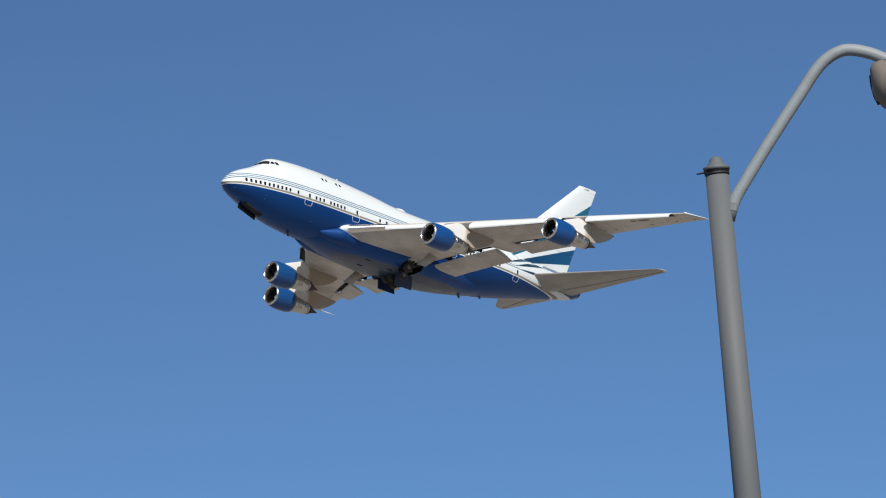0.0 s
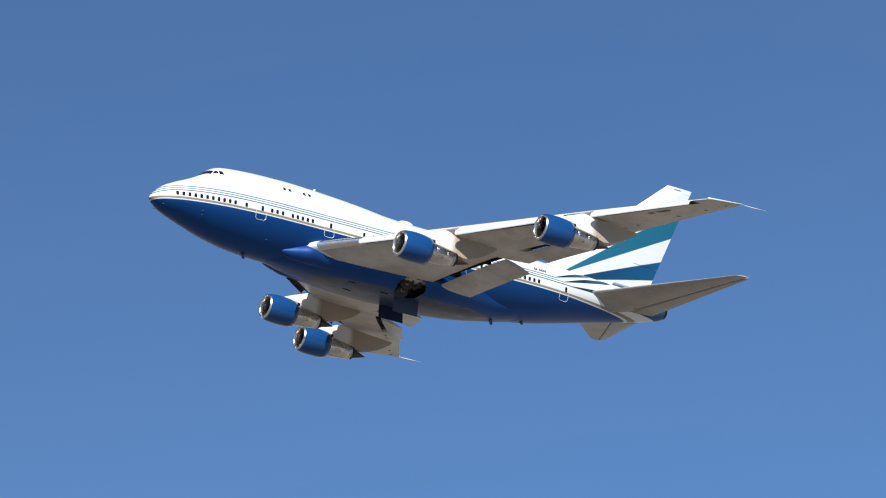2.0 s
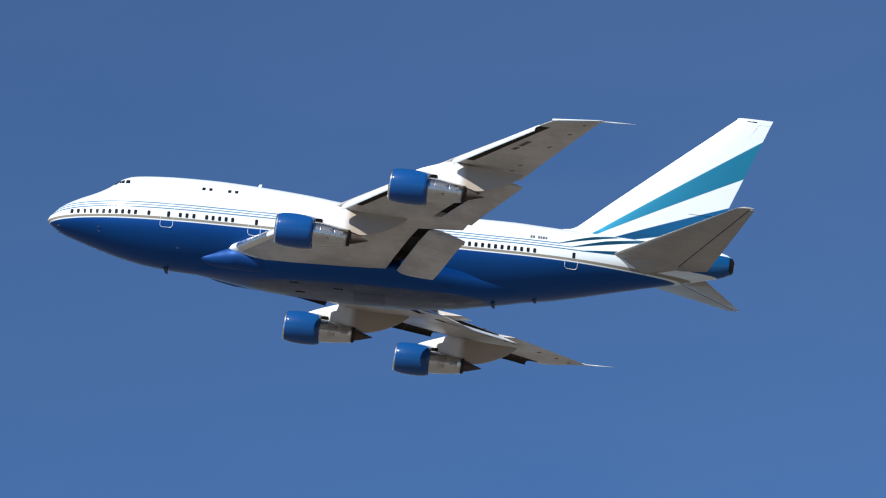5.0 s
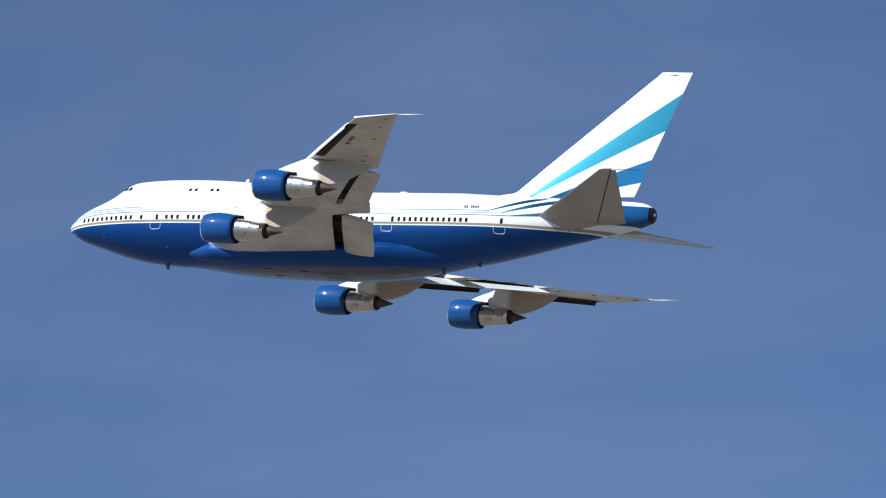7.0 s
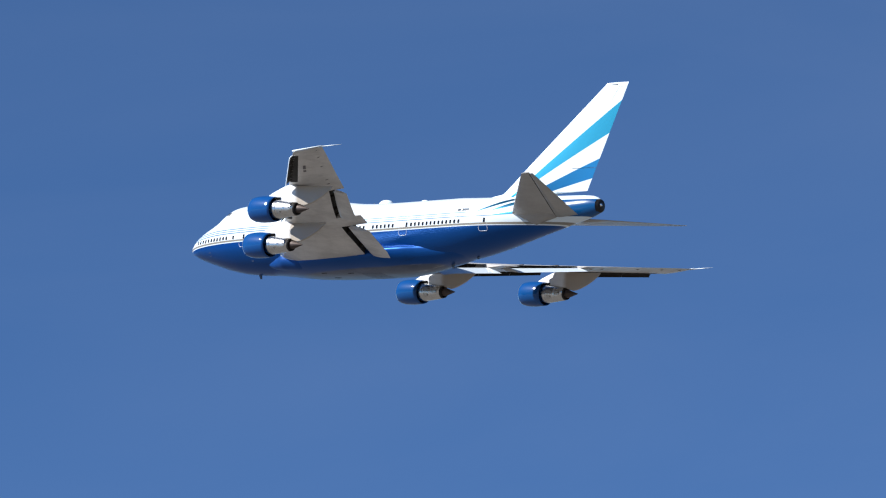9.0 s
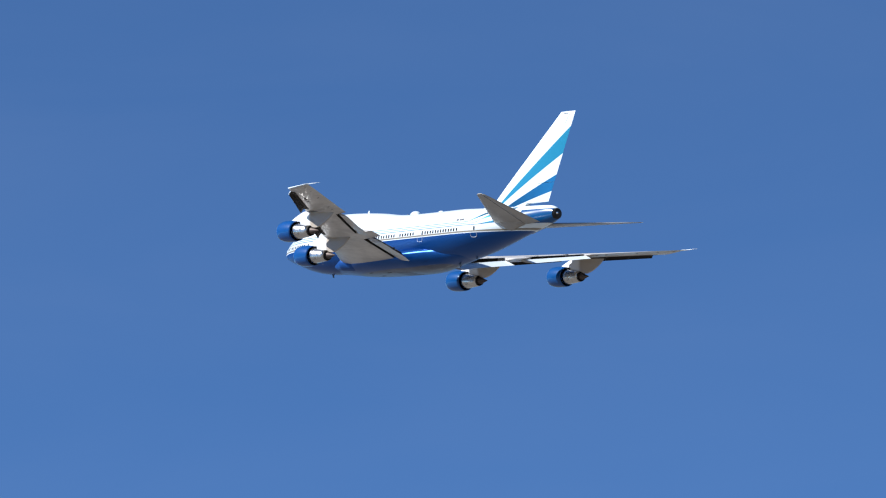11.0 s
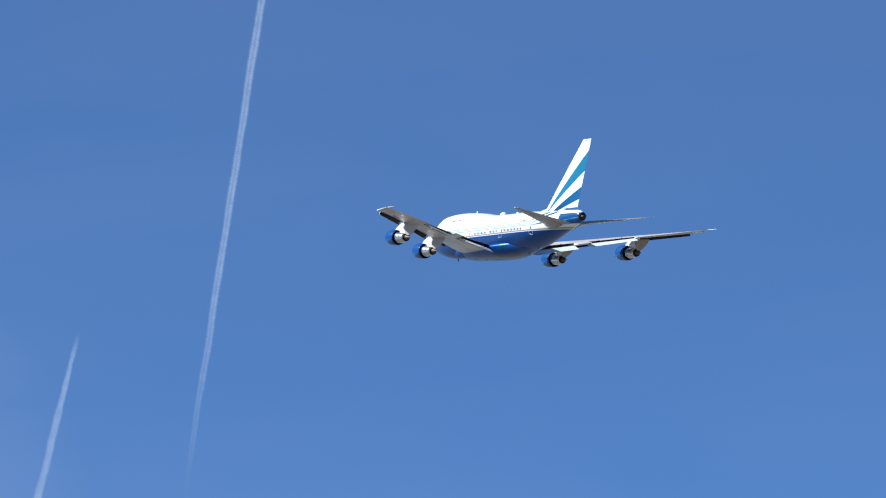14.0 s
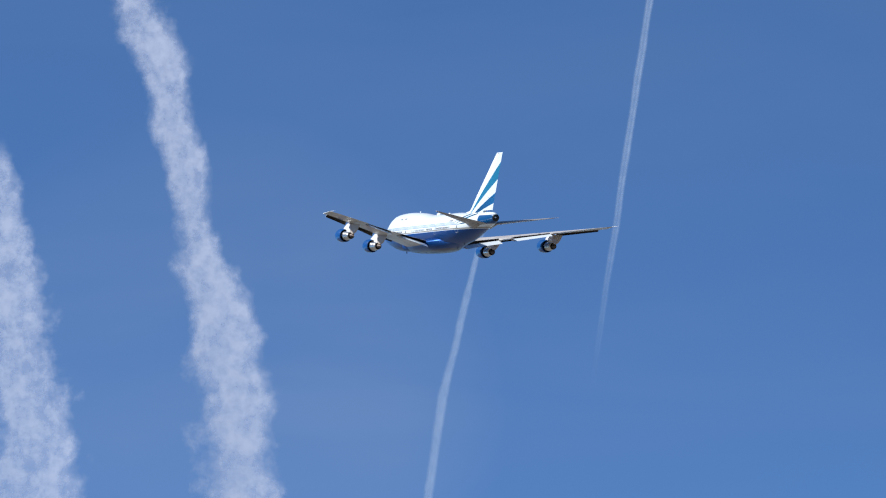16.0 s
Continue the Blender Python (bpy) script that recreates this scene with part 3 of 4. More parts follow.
def wing(side):
    cut, rings = set(), []
    zones = [(2.4, 10.5, True), (10.51, 12.55, False), (12.56, 19.15, True), (19.16, 29.0, False)]
    for y0, y1, flap in zones:
        for y in np.linspace(y0, y1, 6 if y1 - y0 > 3 else 2):
            if flap:
                cut.add(len(rings))
            rings.append(foil(W_LE(y), W_TE(y), side * y, W_Z(y), W_T(y), W_I(y), COVE(y) if flap else 0.985, 0.822 if flap else 1.0))
    for y, k in ((29.3, 0.9), (29.42, 0.6)):
        le, te = W_LE(y) + (1 - k) * 0.4, W_TE(y)
        rings.append(foil(le, te, side * y, W_Z(y), W_T(y) * k, W_I(y), 0.985, 1.0))
    bm, m = loft(rings), len(rings[0])
    bm.verts.index_update()
    # cove faces take the dark material, so their shade is painted in
    for f in bm.faces:
        if len(f.verts) == 4 and all(v.index % m in (0, m - 1, m - 2) and v.index // m in cut for v in f.verts):
            f.material_index = 1
    w = part("wing", tidy(bm, 0.0002), [M_WING, M_STRUCT], jet, "swept grey wing with flaps and slats extended")
    sharp(w, 40)
    # flaps hang behind the cove, turned down
    for name, y0, y1 in (("inboard_flap", 3.75, 10.35), ("outboard_flap", 12.75, 19.05)):
        rr, noses = [], []
        for y in np.linspace(y0, y1, 5):
            le, te = W_LE(y), W_TE(y)
            c = te - le
            nose = COVE(y) + ((0.86 if y < 11 else 0.60) - 0.028 * c) / c
            p = Vector(lower_skin(y, nose))
            cf, ang = (2.95 if y < 11 else 2.35 - 0.095 * (y - 12.5)), radians(12.0)
            ring = []
            for f, up in [(k / 10, False) for k in range(10, -1, -1)] + [(k / 10, True) for k in range(1, 11)]:
                h = 0.14 * cf * (1.485 * math.sqrt(f) - 0.63 * f - 1.758 * f**2 + 1.4215 * f**3 - 0.5075 * f**4)
                u, v = f * cf, (h * 1.3 if up else -h * 0.6)
                yy = y + (0.45 * max(0.0, f - 0.35) / 0.65 if y == y0 and y0 < 5 else 0.0)          # rounded inboard corner
                ring.append((p.x + 0.028 * c + u * math.cos(ang) + v * math.sin(ang), side * yy, p.z - 0.004 * c - u * math.sin(ang) + v * math.cos(ang)))
            rr.append(ring)
            noses.append([Vector(q) + Vector((-0.012, 0, 0.012)) for q in ring[8:14]])
        fl = part(name, tidy(loft(rr)), [M_WING, M_WHITE], w, "flap lowered for take-off, its top whitened for sunlight")
        # upper faces get white paint that puts sunlight into the colour
        for f in fl.data.polygons:
            if f.normal.z > 0.5:
                f.material_index = 1
        sharp(fl, 50)
        part("flap_nose", tidy(loft(noses, closed=False)), M_METAL, w, "bare polished flap nose")
        for y in np.linspace(y0 + 1.6, y1 - 1.6, 2):
            p = Vector(lower_skin(y, COVE(y)))
            c = W_TE(y) - W_LE(y)
            bm = box(bmesh.new(), p.x - 0.2, p.x + 0.10 * c, side * y - 0.07, side * y + 0.07, p.z + 0.10, p.z + 0.05 * c)
            part("flap_hinge", bm, M_STRUCT, w, smooth=False)
    # leading-edge flaps: a curved white plate ahead of and below the nose of the wing, its shaded back painted dark
    for y0, y1, big, small, sag in ((6.5, 11.0, 0.90, 0.90, 0.0), (13.05, 20.1, 1.12, 0.95, 0.20), (22.0, 28.4, 0.95, 0.78, 0.16)):
        cnt = max(2, round((y1 - y0) / 2.2))
        for k in range(cnt):
            a, b = y0 + (y1 - y0) * k / cnt + 0.004, y0 + (y1 - y0) * (k + 1) / cnt - 0.004
            rr = []
            for y in (a, b):
                f = (y - y0) / (y1 - y0)
                reach = big + (small - big) * f          # deeper and lower at the inboard end
                le, z = W_LE(y), W_Z(y) - sag * (1 - f)
                prof = [(0.10, 0.07 + sag * (1 - f) / reach), (-0.10, 0.03 + 0.5 * sag * (1 - f) / reach), (-0.33, -0.07), (-0.46, -0.21), (-0.51, -0.36), (-0.49, -0.49)]
                front = [(le + u * reach, side * y, z + v * reach) for u, v in prof]
                back = [(le + (u + 0.05) * reach + 0.03, side * y, z + (v - 0.05) * reach - 0.02) for u, v in reversed(prof)]
                rr.append(front + back)
            bm = tidy(loft(rr))
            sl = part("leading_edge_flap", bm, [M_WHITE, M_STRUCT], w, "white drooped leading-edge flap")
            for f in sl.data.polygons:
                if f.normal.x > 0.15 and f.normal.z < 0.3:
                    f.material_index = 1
            sharp(sl, 50)
        rr, deep = [], (1.10, 0.75) if y1 > 25 else (0.95, 0.85) if y1 > 15 else (0.35, 0.5)
        for k in range(5):
            y = y0 + (y1 - y0) * k / 4
            c = W_TE(y) - W_LE(y)
            d = (deep[0] + (deep[1] - deep[0]) * k / 4) / c
            low = [Vector(lower_skin(y, d * u)) - Vector((0, 0, 0.02)) for u in (0.06, 0.2, 0.4, 0.6, 0.8, 1.0)]
            rr.append([(p.x, side * y, p.z) for p in low] + [(p.x, side * y, p.z + 0.08) for p in reversed(low)])
        # dark sheet over the lower skin draws the shade behind the flap
        bay = part("flap_bay_shade", tidy(loft(rr)), M_STRUCT, w, "dark sheet for the shade of the open bay behind the leading-edge flap", smooth=False)
        count = int((y1 - y0) / 0.62)
        for k in range(count):
            y = y0 + (y1 - y0) * (k + 0.5) / count
            c = W_TE(y) - W_LE(y)
            p, q = (Vector(lower_skin(y, u / c)) for u in (0.05, 0.34))
            bm = bmesh.new()
            corners = [(p.x, p.z - 0.01), (q.x, q.z - 0.01), (q.x, q.z - 0.06), (p.x, p.z - 0.10)]
            lo, hi = ([bm.verts.new((a, side * (y + o), b)) for a, b in corners] for o in (-0.035, 0.035))
            bm.faces.new(lo), bm.faces.new(hi)
            for i in range(4):
                bm.faces.new((lo[i], lo[(i + 1) % 4], hi[(i + 1) % 4], hi[i]))
            part("bay_rib", tidy(bm), M_RIB, bay, smooth=False)
    # polished root leading edge, tip probe and lamp
    for name, y0, y1, half, mat, lab in (("root_leading_edge", 3.35, 6.4, 6, M_METAL, "polished metal leading edge"), ("root_cap", 2.80, 3.36, 12, M_WHITE, "white rounded root strip")):
        rr = []
        for y in np.linspace(y0, y1, 8):
            ring = [Vector(p) for p in foil(W_LE(y), W_TE(y), side * y, W_Z(y), W_T(y), W_I(y), n=40)]
            le = min(range(len(ring)), key=lambda i: ring[i].x)
            rr.append([ring[i] + Vector((-0.014, 0, 0.014 if i > le else -0.014)) for i in range(le - half, le + half + 1)])
        part(name, tidy(loft(rr, closed=False)), mat, w, lab)
    yt = 29.42
    tip_te = Vector((W_TE(yt) - 0.4, side * yt, W_Z(yt) - math.sin(radians(W_I(yt))) * 3.2))
    part("antenna_probe", tube([tip_te, tip_te + Vector((1.4, 0, 0.02)), tip_te + Vector((2.9, 0, 0.05))], [0.07, 0.05, 0.015], 8), M_WHITE, w)
    rr = []
    for k in range(9):
        x, h = W_LE(29.42) - 0.02 + 3.75 * k / 8, 0.13 - 0.011 * k
        zc = W_Z(29.42) - math.sin(radians(W_I(29.42))) * 3.75 * k / 8 + 0.02
        rr.append([(x, side * 29.36, zc - h * 0.7), (x, side * 29.50, zc - h * 0.4), (x, side * 29.54, zc), (x, side * 29.50, zc + h * 0.8), (x, side * 29.36, zc + h)])
    part("wingtip_cap", tidy(loft(rr)), M_WHITE, w, "white wing tip edge")
    return w


wing_l, wing_r = wing(-1), wing(1)


def registration(parent, origin, along, up, n, size, mat=M_MARK):
    """Unreadable characters as plain bars."""
    along, up = Vector(along).normalized(), Vector(up).normalized()
    nrm = along.cross(up).normalized()
    for k in range(n):
        if k == 2:
            continue
        bm = bmesh.new()
        p = Vector(origin) + along * (k * size * 0.78)
        q = [p, p + along * size * 0.55, p + along * size * 0.55 + up * size, p + up * size]
        lo, hi = [bm.verts.new(v - nrm * 0.02) for v in q], [bm.verts.new(v + nrm * 0.02) for v in q]
        bm.faces.new(lo), bm.faces.new(hi)
        for i in range(4):
            bm.faces.new((lo[i], lo[(i + 1) % 4], hi[(i + 1) % 4], hi[i]))
        part("marking_bar", tidy(bm), mat, parent, smooth=False)


def tailplane(side):
    le = lambda y: 44.1 + 0.905 * (y - 1.7)
    te = lambda y: 52.0 + 0.275 * (y - 1.0)
    z0 = lambda y: 0.62 + 0.126 * (y - 1.5)
    hinge = lambda y: 49.35 + 0.47 * (y - 1.0)

    def sec(y, a, b, n=9):
        c = te(y) - le(y)
        f0, f1 = (a - le(y)) / c, (b - le(y)) / c
        pts = []
        for k in range(n):
            f = f0 + (f1 - f0) * (k / (n - 1)) ** (1.6 if f0 < 0.01 else 1)
            h = 0.09 * c * (1.485 * math.sqrt(max(f, 0)) - 0.63 * f - 1.758 * f**2 + 1.4215 * f**3 - 0.5075 * f**4)
            pts.append((le(y) + c * f, h))
        return [(x, side * y, z0(y) + 0.02 * (le(y) - x) + h) for x, h in pts] + [(x, side * y, z0(y) + 0.02 * (le(y) - x) - h) for x, h in reversed(pts)]
    ys = list(np.linspace(0.6, 12.3, 8))
    rings = [sec(y, le(y), min(hinge(y), te(y) - 0.25)) for y in ys]
    rings.append(sec(12.55, le(12.55) + 0.35, te(12.55) - 0.20))
    t = part("tailplane", tidy(loft(rings)), M_TAIL, jet, "swept grey tailplane")
    sharp(t, 50)
    gap = [sec(y, min(hinge(y), te(y) - 0.25) - 0.02, min(hinge(y), te(y) - 0.25) + 0.065, 3) for y in np.linspace(1.15, 12.2, 6)]
    part("hinge_gap", tidy(loft(gap)), M_DARK, t, "dark gap before the elevator")
    el = [sec(y, min(hinge(y), te(y) - 0.25) + 0.06, te(y), 5) for y in np.linspace(1.15, 12.25, 6)]
    part("elevator", tidy(loft(el)), M_TAIL, t)
    # fixed fairing where the root meets the body
    rr = []
    for y, drop, lift in ((1.2, 0.98, 0.0), (1.8, 0.92, 0.0), (2.1, 0.72, 0.02), (2.5, 0.38, 0.08), (3.0, 0.05, 0.16)):
        rr.append([(44.7 + lift * 4, side * y, 0.52 + lift), (45.9 + lift * 2, side * y, 0.50 - drop * 0.55 + lift), (47.2, side * y, 0.52 - drop + lift), (48.7 - lift * 2, side * y, 0.46 - drop * 0.5 + lift), (50.3 - lift * 4, side * y, 0.46 + lift), (47.4, side * y, 0.62 + lift)])
    part("root_fairing", tidy(loft(rr)), M_TAIL, t, "grey fairing at the tailplane root")
    return t


tailplane(-1), tailplane(1)


# ---- engines ----
def spin(profile, n=40, bm=None, mat=0, close=False):
    """Turns an (x, r) profile about the x axis."""
    rings = [[(x, r * math.cos(k), r * math.sin(k)) for k in np.linspace(0, 2 * math.pi, n, endpoint=False)] for x, r in profile]
    return loft(rings, True, close, bm, mat)


def engine():
    """One turbofan about its own axis, the lip at x 0."""
    e = part("engine", tidy(spin([(0.16, 1.145), (0.4, 1.225), (0.9, 1.29), (1.5, 1.31), (2.1, 1.29), (2.6, 1.24), (2.92, 1.185), (2.90, 1.15), (2.4, 1.14), (1.9, 1.12)])), M_BLUE, jet, "blue fan cowl engine with bare metal core")
    part("intake_lip", tidy(spin([(0.16, 1.147), (0.06, 1.10), (0.0, 1.045), (0.02, 0.985), (0.12, 0.945), (0.32, 0.92)])), M_METAL, e, "polished silver intake lip")
    part("intake_duct", tidy(spin([(0.32, 0.92), (0.7, 0.93), (1.15, 1.0)])), M_CORE, e, "grey lined intake duct")
    bm = spin([(1.15, 1.0), (1.12, 0.34)])
    part("fan_disc", tidy(bm), M_DARK, e)
    for k in range(22):
        a = 2 * math.pi * k / 22
        bm = bmesh.new()
        q = []
        for r, tw, wd in ((0.33, 0.9, 0.08), (0.66, 0.6, 0.10), (0.97, 0.35, 0.11)):
            q.append([(1.02 + s * wd * math.sin(tw), r * math.cos(a + s * wd / r * math.cos(tw)), r * math.sin(a + s * wd / r * math.cos(tw))) for s in (-1, 1)])
        loft([p for p in q], closed=False, bm=bm)
        part("fan_blade", bm, M_STRUCT, e)
    part("spinner", tidy(spin([(0.66, 0.001), (0.72, 0.12), (0.85, 0.24), (1.12, 0.35)])), M_CORE, e, "pale spinner")
    part("fan_nozzle", tidy(spin([(2.35, 1.13), (2.30, 0.90)])), M_DARK, e)
    part("core_cowl", tidy(spin([(2.2, 0.90), (2.9, 0.93), (3.5, 0.92), (4.2, 0.84), (4.9, 0.74), (5.50, 0.655), (5.49, 0.62), (5.2, 0.60)])), M_CORE, e, "bare metal core cowl")
    for x, r in ((3.45, 0.922), (4.55, 0.783)):
        part("cowl_band", tidy(spin([(x - 0.03, r - 0.02), (x - 0.02, r + 0.012), (x + 0.02, r + 0.008), (x + 0.03, r - 0.02)], 32)), M_CORE, e)
    for x0, x1, a0, a1 in ((3.55, 4.35, 150, 186), (3.6, 4.2, 196, 222), (4.62, 5.2, 160, 200), (3.55, 4.3, -6, 30), (4.62, 5.2, -20, 20)):
        rows = []
        for x in (x0, (x0 + x1) / 2, x1):
            r = curve([(2.9, 0.93), (3.5, 0.92), (4.2, 0.84), (4.9, 0.74), (5.5, 0.655)], x)
            arc = [radians(a0 + (a1 - a0) * k / 5) for k in range(6)]
            rows.append([(x, (r + 0.014) * math.cos(a), (r + 0.014) * math.sin(a)) for a in arc] + [(x, (r - 0.03) * math.cos(a), (r - 0.03) * math.sin(a)) for a in reversed(arc)])
        sharp(part("access_panel", tidy(loft(rows)), M_PANEL, e, "dull metal access panel"), 30)
        a = radians((a0 + a1) / 2)
        r = curve([(2.9, 0.93), (3.5, 0.92), (4.2, 0.84), (4.9, 0.74), (5.5, 0.655)], x1 - 0.12) + 0.01
        part("latch", tube([(x1 - 0.2, r * math.cos(a), r * math.sin(a)), (x1 - 0.04, r * math.cos(a), r * math.sin(a))], 0.028, 6), M_SOOT, e, "small dark latch")
    part("core_nozzle", tidy(spin([(5.50, 0.650), (5.72, 0.60), (5.71, 0.57), (5.35, 0.56), (5.30, 0.36)])), M_SOOT, e, "sooty black nozzle ring")
    part("exhaust_plug", tidy(spin([(5.2, 0.44), (5.70, 0.45), (6.05, 0.38), (6.6, 0.20), (7.08, 0.05), (7.18, 0.001)], 28)), M_PLUG, e, "brown heat-stained exhaust plug")
    return e


def pylon(parent, dz):
    """Pale strut fairing from the cowl to the wing; it belongs to its engine."""
    hi = [(1.5, 1.22), (2.2, 1.56), (3.2, 1.97), (4.3, dz + 0.20), (5.4, dz + 0.12), (7.0, dz + 0.06), (9.8, dz + 0.03)]
    lo = [(1.5, 1.16), (2.0, 1.13), (2.85, 1.06), (3.4, 0.86), (4.9, 0.66), (5.5, 0.56), (6.0, 0.44), (6.5, 0.34), (7.0, 0.44), (8.0, 0.82), (9.1, 1.46), (9.8, 2.05)]
    wd = [(1.5, 0.06), (2.2, 0.20), (3.2, 0.27), (6.0, 0.27), (7.5, 0.21), (9.0, 0.10), (9.8, 0.03)]
    rings = []
    for x in [1.5, 1.6, 1.8, 2.0, 2.3, 2.6, 2.85, 3.2, 3.6, 4.0, 4.4, 4.8, 5.2, 5.6, 6.0, 6.3, 6.5, 6.8, 7.2, 7.6, 8.0, 8.5, 9.0, 9.4, 9.8]:
        h, l, w = curve(hi, x), curve(lo, x), curve(wd, x)
        rings.append([(x, -w * 0.55, l), (x, -w, l + (h - l) * 0.5), (x, -w * 0.8, h - 0.02), (x, 0, h), (x, w * 0.8, h - 0.02), (x, w, l + (h - l) * 0.5), (x, w * 0.55, l)])
    split = next(i for i, r in enumerate(rings) if r[0][0] > 5.9)
    sharp(part("pylon_fairing", tidy(loft(rings[split:])), M_PYLON, parent, "grey fairing behind the pylon, under the wing"), 35)
    p = part("pylon", tidy(loft(rings[:split + 1])), M_PYLON, parent, "pale grey engine pylon that runs back under the wing")
    sharp(p, 35)
    for s in (-1, 1):
        part("pylon_vent", box(bmesh.new(), 2.98, 3.45, s * 0.20, s * 0.285, 0.92, 1.13), M_DARK, p, "dark opening behind the fan cowl", smooth=False)
    return p


eng = engine()
eng.matrix_world = pose(19.0, -11.95, -3.17, 0, 2.4, 0)
pylon(eng, 2.15)
for x, y, z in ((27.65, -21.15, -1.95), (19.0, 11.95, -3.17), (27.65, 21.15, -1.95)):
    copy_thing(eng, pose(x, y, z, 0, 2.4, 0))


# ---- tail cone end, blade antennas, domes ----
def fittings():
    part("exhaust_ring", tube([(53.72, 0, 1.40), (53.95, 0, 1.40), (54.10, 0, 1.40)], [0.72, 0.64, 0.42], 24), M_SOOT, body, "sooty black tail exhaust")
    part("exhaust_pipe", tube([(54.0, -0.22, 1.45), (54.16, -0.22, 1.45)], [0.17, 0.15], 16), M_METAL, body, "silver exhaust pipe")
    def blade(x, z, h, c, up=1, name="blade_antenna", mat=M_MARK):
        q = [(x - c * 0.5, z - 0.1 * up), (x + c * 0.6, z - 0.1 * up), (x + c * 0.75, z + h * up), (x + c * 0.25, z + h * up)]
        bm = bmesh.new()
        lo = [bm.verts.new((a, -0.035, b)) for a, b in q]
        hi = [bm.verts.new((a, 0.035, b)) for a, b in q]
        bm.faces.new(lo), bm.faces.new(hi)
        for i in range(4):
            bm.faces.new((lo[i], lo[(i + 1) % 4], hi[(i + 1) % 4], hi[i]))
        part(name, tidy(bm), mat, body, smooth=False)
    blade(10.0, -3.34, 0.43, 0.40, -1)
    blade(35.6, -3.42, 0.50, 0.45, -1)
    blade(38.8, -2.95, 0.22, 0.4, -1)
    blade(16.5, 3.98, 0.32, 0.34, 1, mat=M_WHITE)
    for x, r, z, tall in ((26.15, 0.66, 3.06, 0.52), (31.25, 0.36, 3.02, 0.28)):
        rings = []
        for k in range(7):
            h = math.sin(math.pi / 2 * k / 6)
            rr = math.cos(math.pi / 2 * k / 6) ** 0.7
            rings.append([(x + 1.35 * r * rr * math.cos(a), 0.75 * r * rr * math.sin(a), z + tall * h) for a in np.linspace(0, 2 * math.pi, 20, endpoint=False)])
        part("antenna_dome", tidy(loft(rings)), M_WHITE, body, "white domed antenna fairing")
    part("beacon", tidy(loft([[(24.6 + 0.09 * math.cos(a) * k, 0.09 * math.sin(a) * k, 3.22 + 0.16 * (1 - k * k)) for a in np.linspace(0, 6.283, 10, endpoint=False)] for k in (1, 0.7, 0.3)])), M_MARK, body)
    # probes and drain masts on the skin
    for x, z, ln in ((1.5, -0.95, 0.16), (4.75, -1.15, 0.18), (4.8, -1.45, 0.16), (11.1, -2.35, 0.22)):
        for side in (-1, 1):
            p, q = skin_at(x, z, side, -0.02), skin_at(x, z, side, 0.07)
            part("air_probe", tube([p, q, q + Vector((-ln, 0, 0))], [0.025, 0.025, 0.015], 8), M_MARK, body, "small dark air probe")


fittings()
p0, p1 = skin_at(38.15, 1.18, -1, 0.02), skin_at(40.35, 1.18, -1, 0.02)
registration(body, p0, p1 - p0, skin_at(38.15, 1.46, -1, 0.02) - p0, 7, 0.25)
q0, q1 = Vector(lower_skin(24.35, 0.38)), Vector(lower_skin(27.6, 0.38))
q0, q1 = Vector((q0.x, -q0.y, q0.z - 0.02)), Vector((q1.x, -q1.y, q1.z - 0.02))
registration(wing_l, q0, q1 - q0, (-1, 0, 0.02), 7, 0.36, M_FADED)
for side, w in ((-1, wing_l), (1, wing_r)):
    for y in (20.7, 21.7, 24.9, 27.1, 28.7):          # dark slots over the aileron hinges
        a, b = Vector(lower_skin(y, 0.735)), Vector(lower_skin(y + 0.09, 0.80))
        bm = tube([Vector((a.x, side * a.y, a.z)), Vector(((a.x + b.x) / 2, side * (a.y + b.y) / 2, (a.z + b.z) / 2 - 0.02)), Vector((b.x, side * b.y, b.z))], [0.02, 0.045, 0.02], 6)
        part("hinge_slot", bm, M_FADED, w, "dark grimy hinge slot")


# ---- wheels and gear doors ----
def belly_panel(x0, x1, a0, a1, out, base=(0, 0, 0), thick=0.03, oval=False):
    """A curved panel over the fairing between two angles below starboard-to-port level; its origin is at base."""
    rows = []
    for lay in (out, out - thick):
        for i in range(7):
            th = radians(a0 + (a1 - a0) * i / 6)
            half = (1 - abs(2 * i / 6 - 1) ** 2.5 * 0.35) if oval else 1.0          # rounded towards both edges
            rows.append([fair((x0 + x1) / 2 + (x1 - x0) / 2 * half * (k / 2 - 1), th, lay) - Vector(base) for k in range(5)])
    bm = bmesh.new()
    v = [[bm.verts.new(p) for p in r] for r in rows]
    for i in range(6):
        for k in range(4):
            bm.faces.new((v[i][k], v[i][k + 1], v[i + 1][k + 1], v[i + 1][k]))
            bm.faces.new((v[7 + i][k], v[7 + i][k + 1], v[8 + i][k + 1], v[8 + i][k]))
    for i in range(6):
        for k in (0, 4):
            bm.faces.new((v[i][k], v[i + 1][k], v[8 + i][k], v[7 + i][k]))
    for i in (0, 6):
        for k in range(4):
            bm.faces.new((v[i][k], v[i][k + 1], v[7 + i][k + 1], v[7 + i][k]))
    return tidy(bm)


def wheel(side):
    w = part("wheel", tidy(tube([(0, -0.2, 0), (0, -0.14, 0), (0, 0.14, 0), (0, 0.2, 0)], [0.48, 0.6, 0.6, 0.48], 28)), M_TYRE, jet, "black-tyred main wheel folding into its well")
    part("hub", tidy(tube([(0, side * 0.215, 0), (0, side * 0.19, 0)], [0.2, 0.27], 20)), M_WHEEL, w, "pale grey hub")
    return w


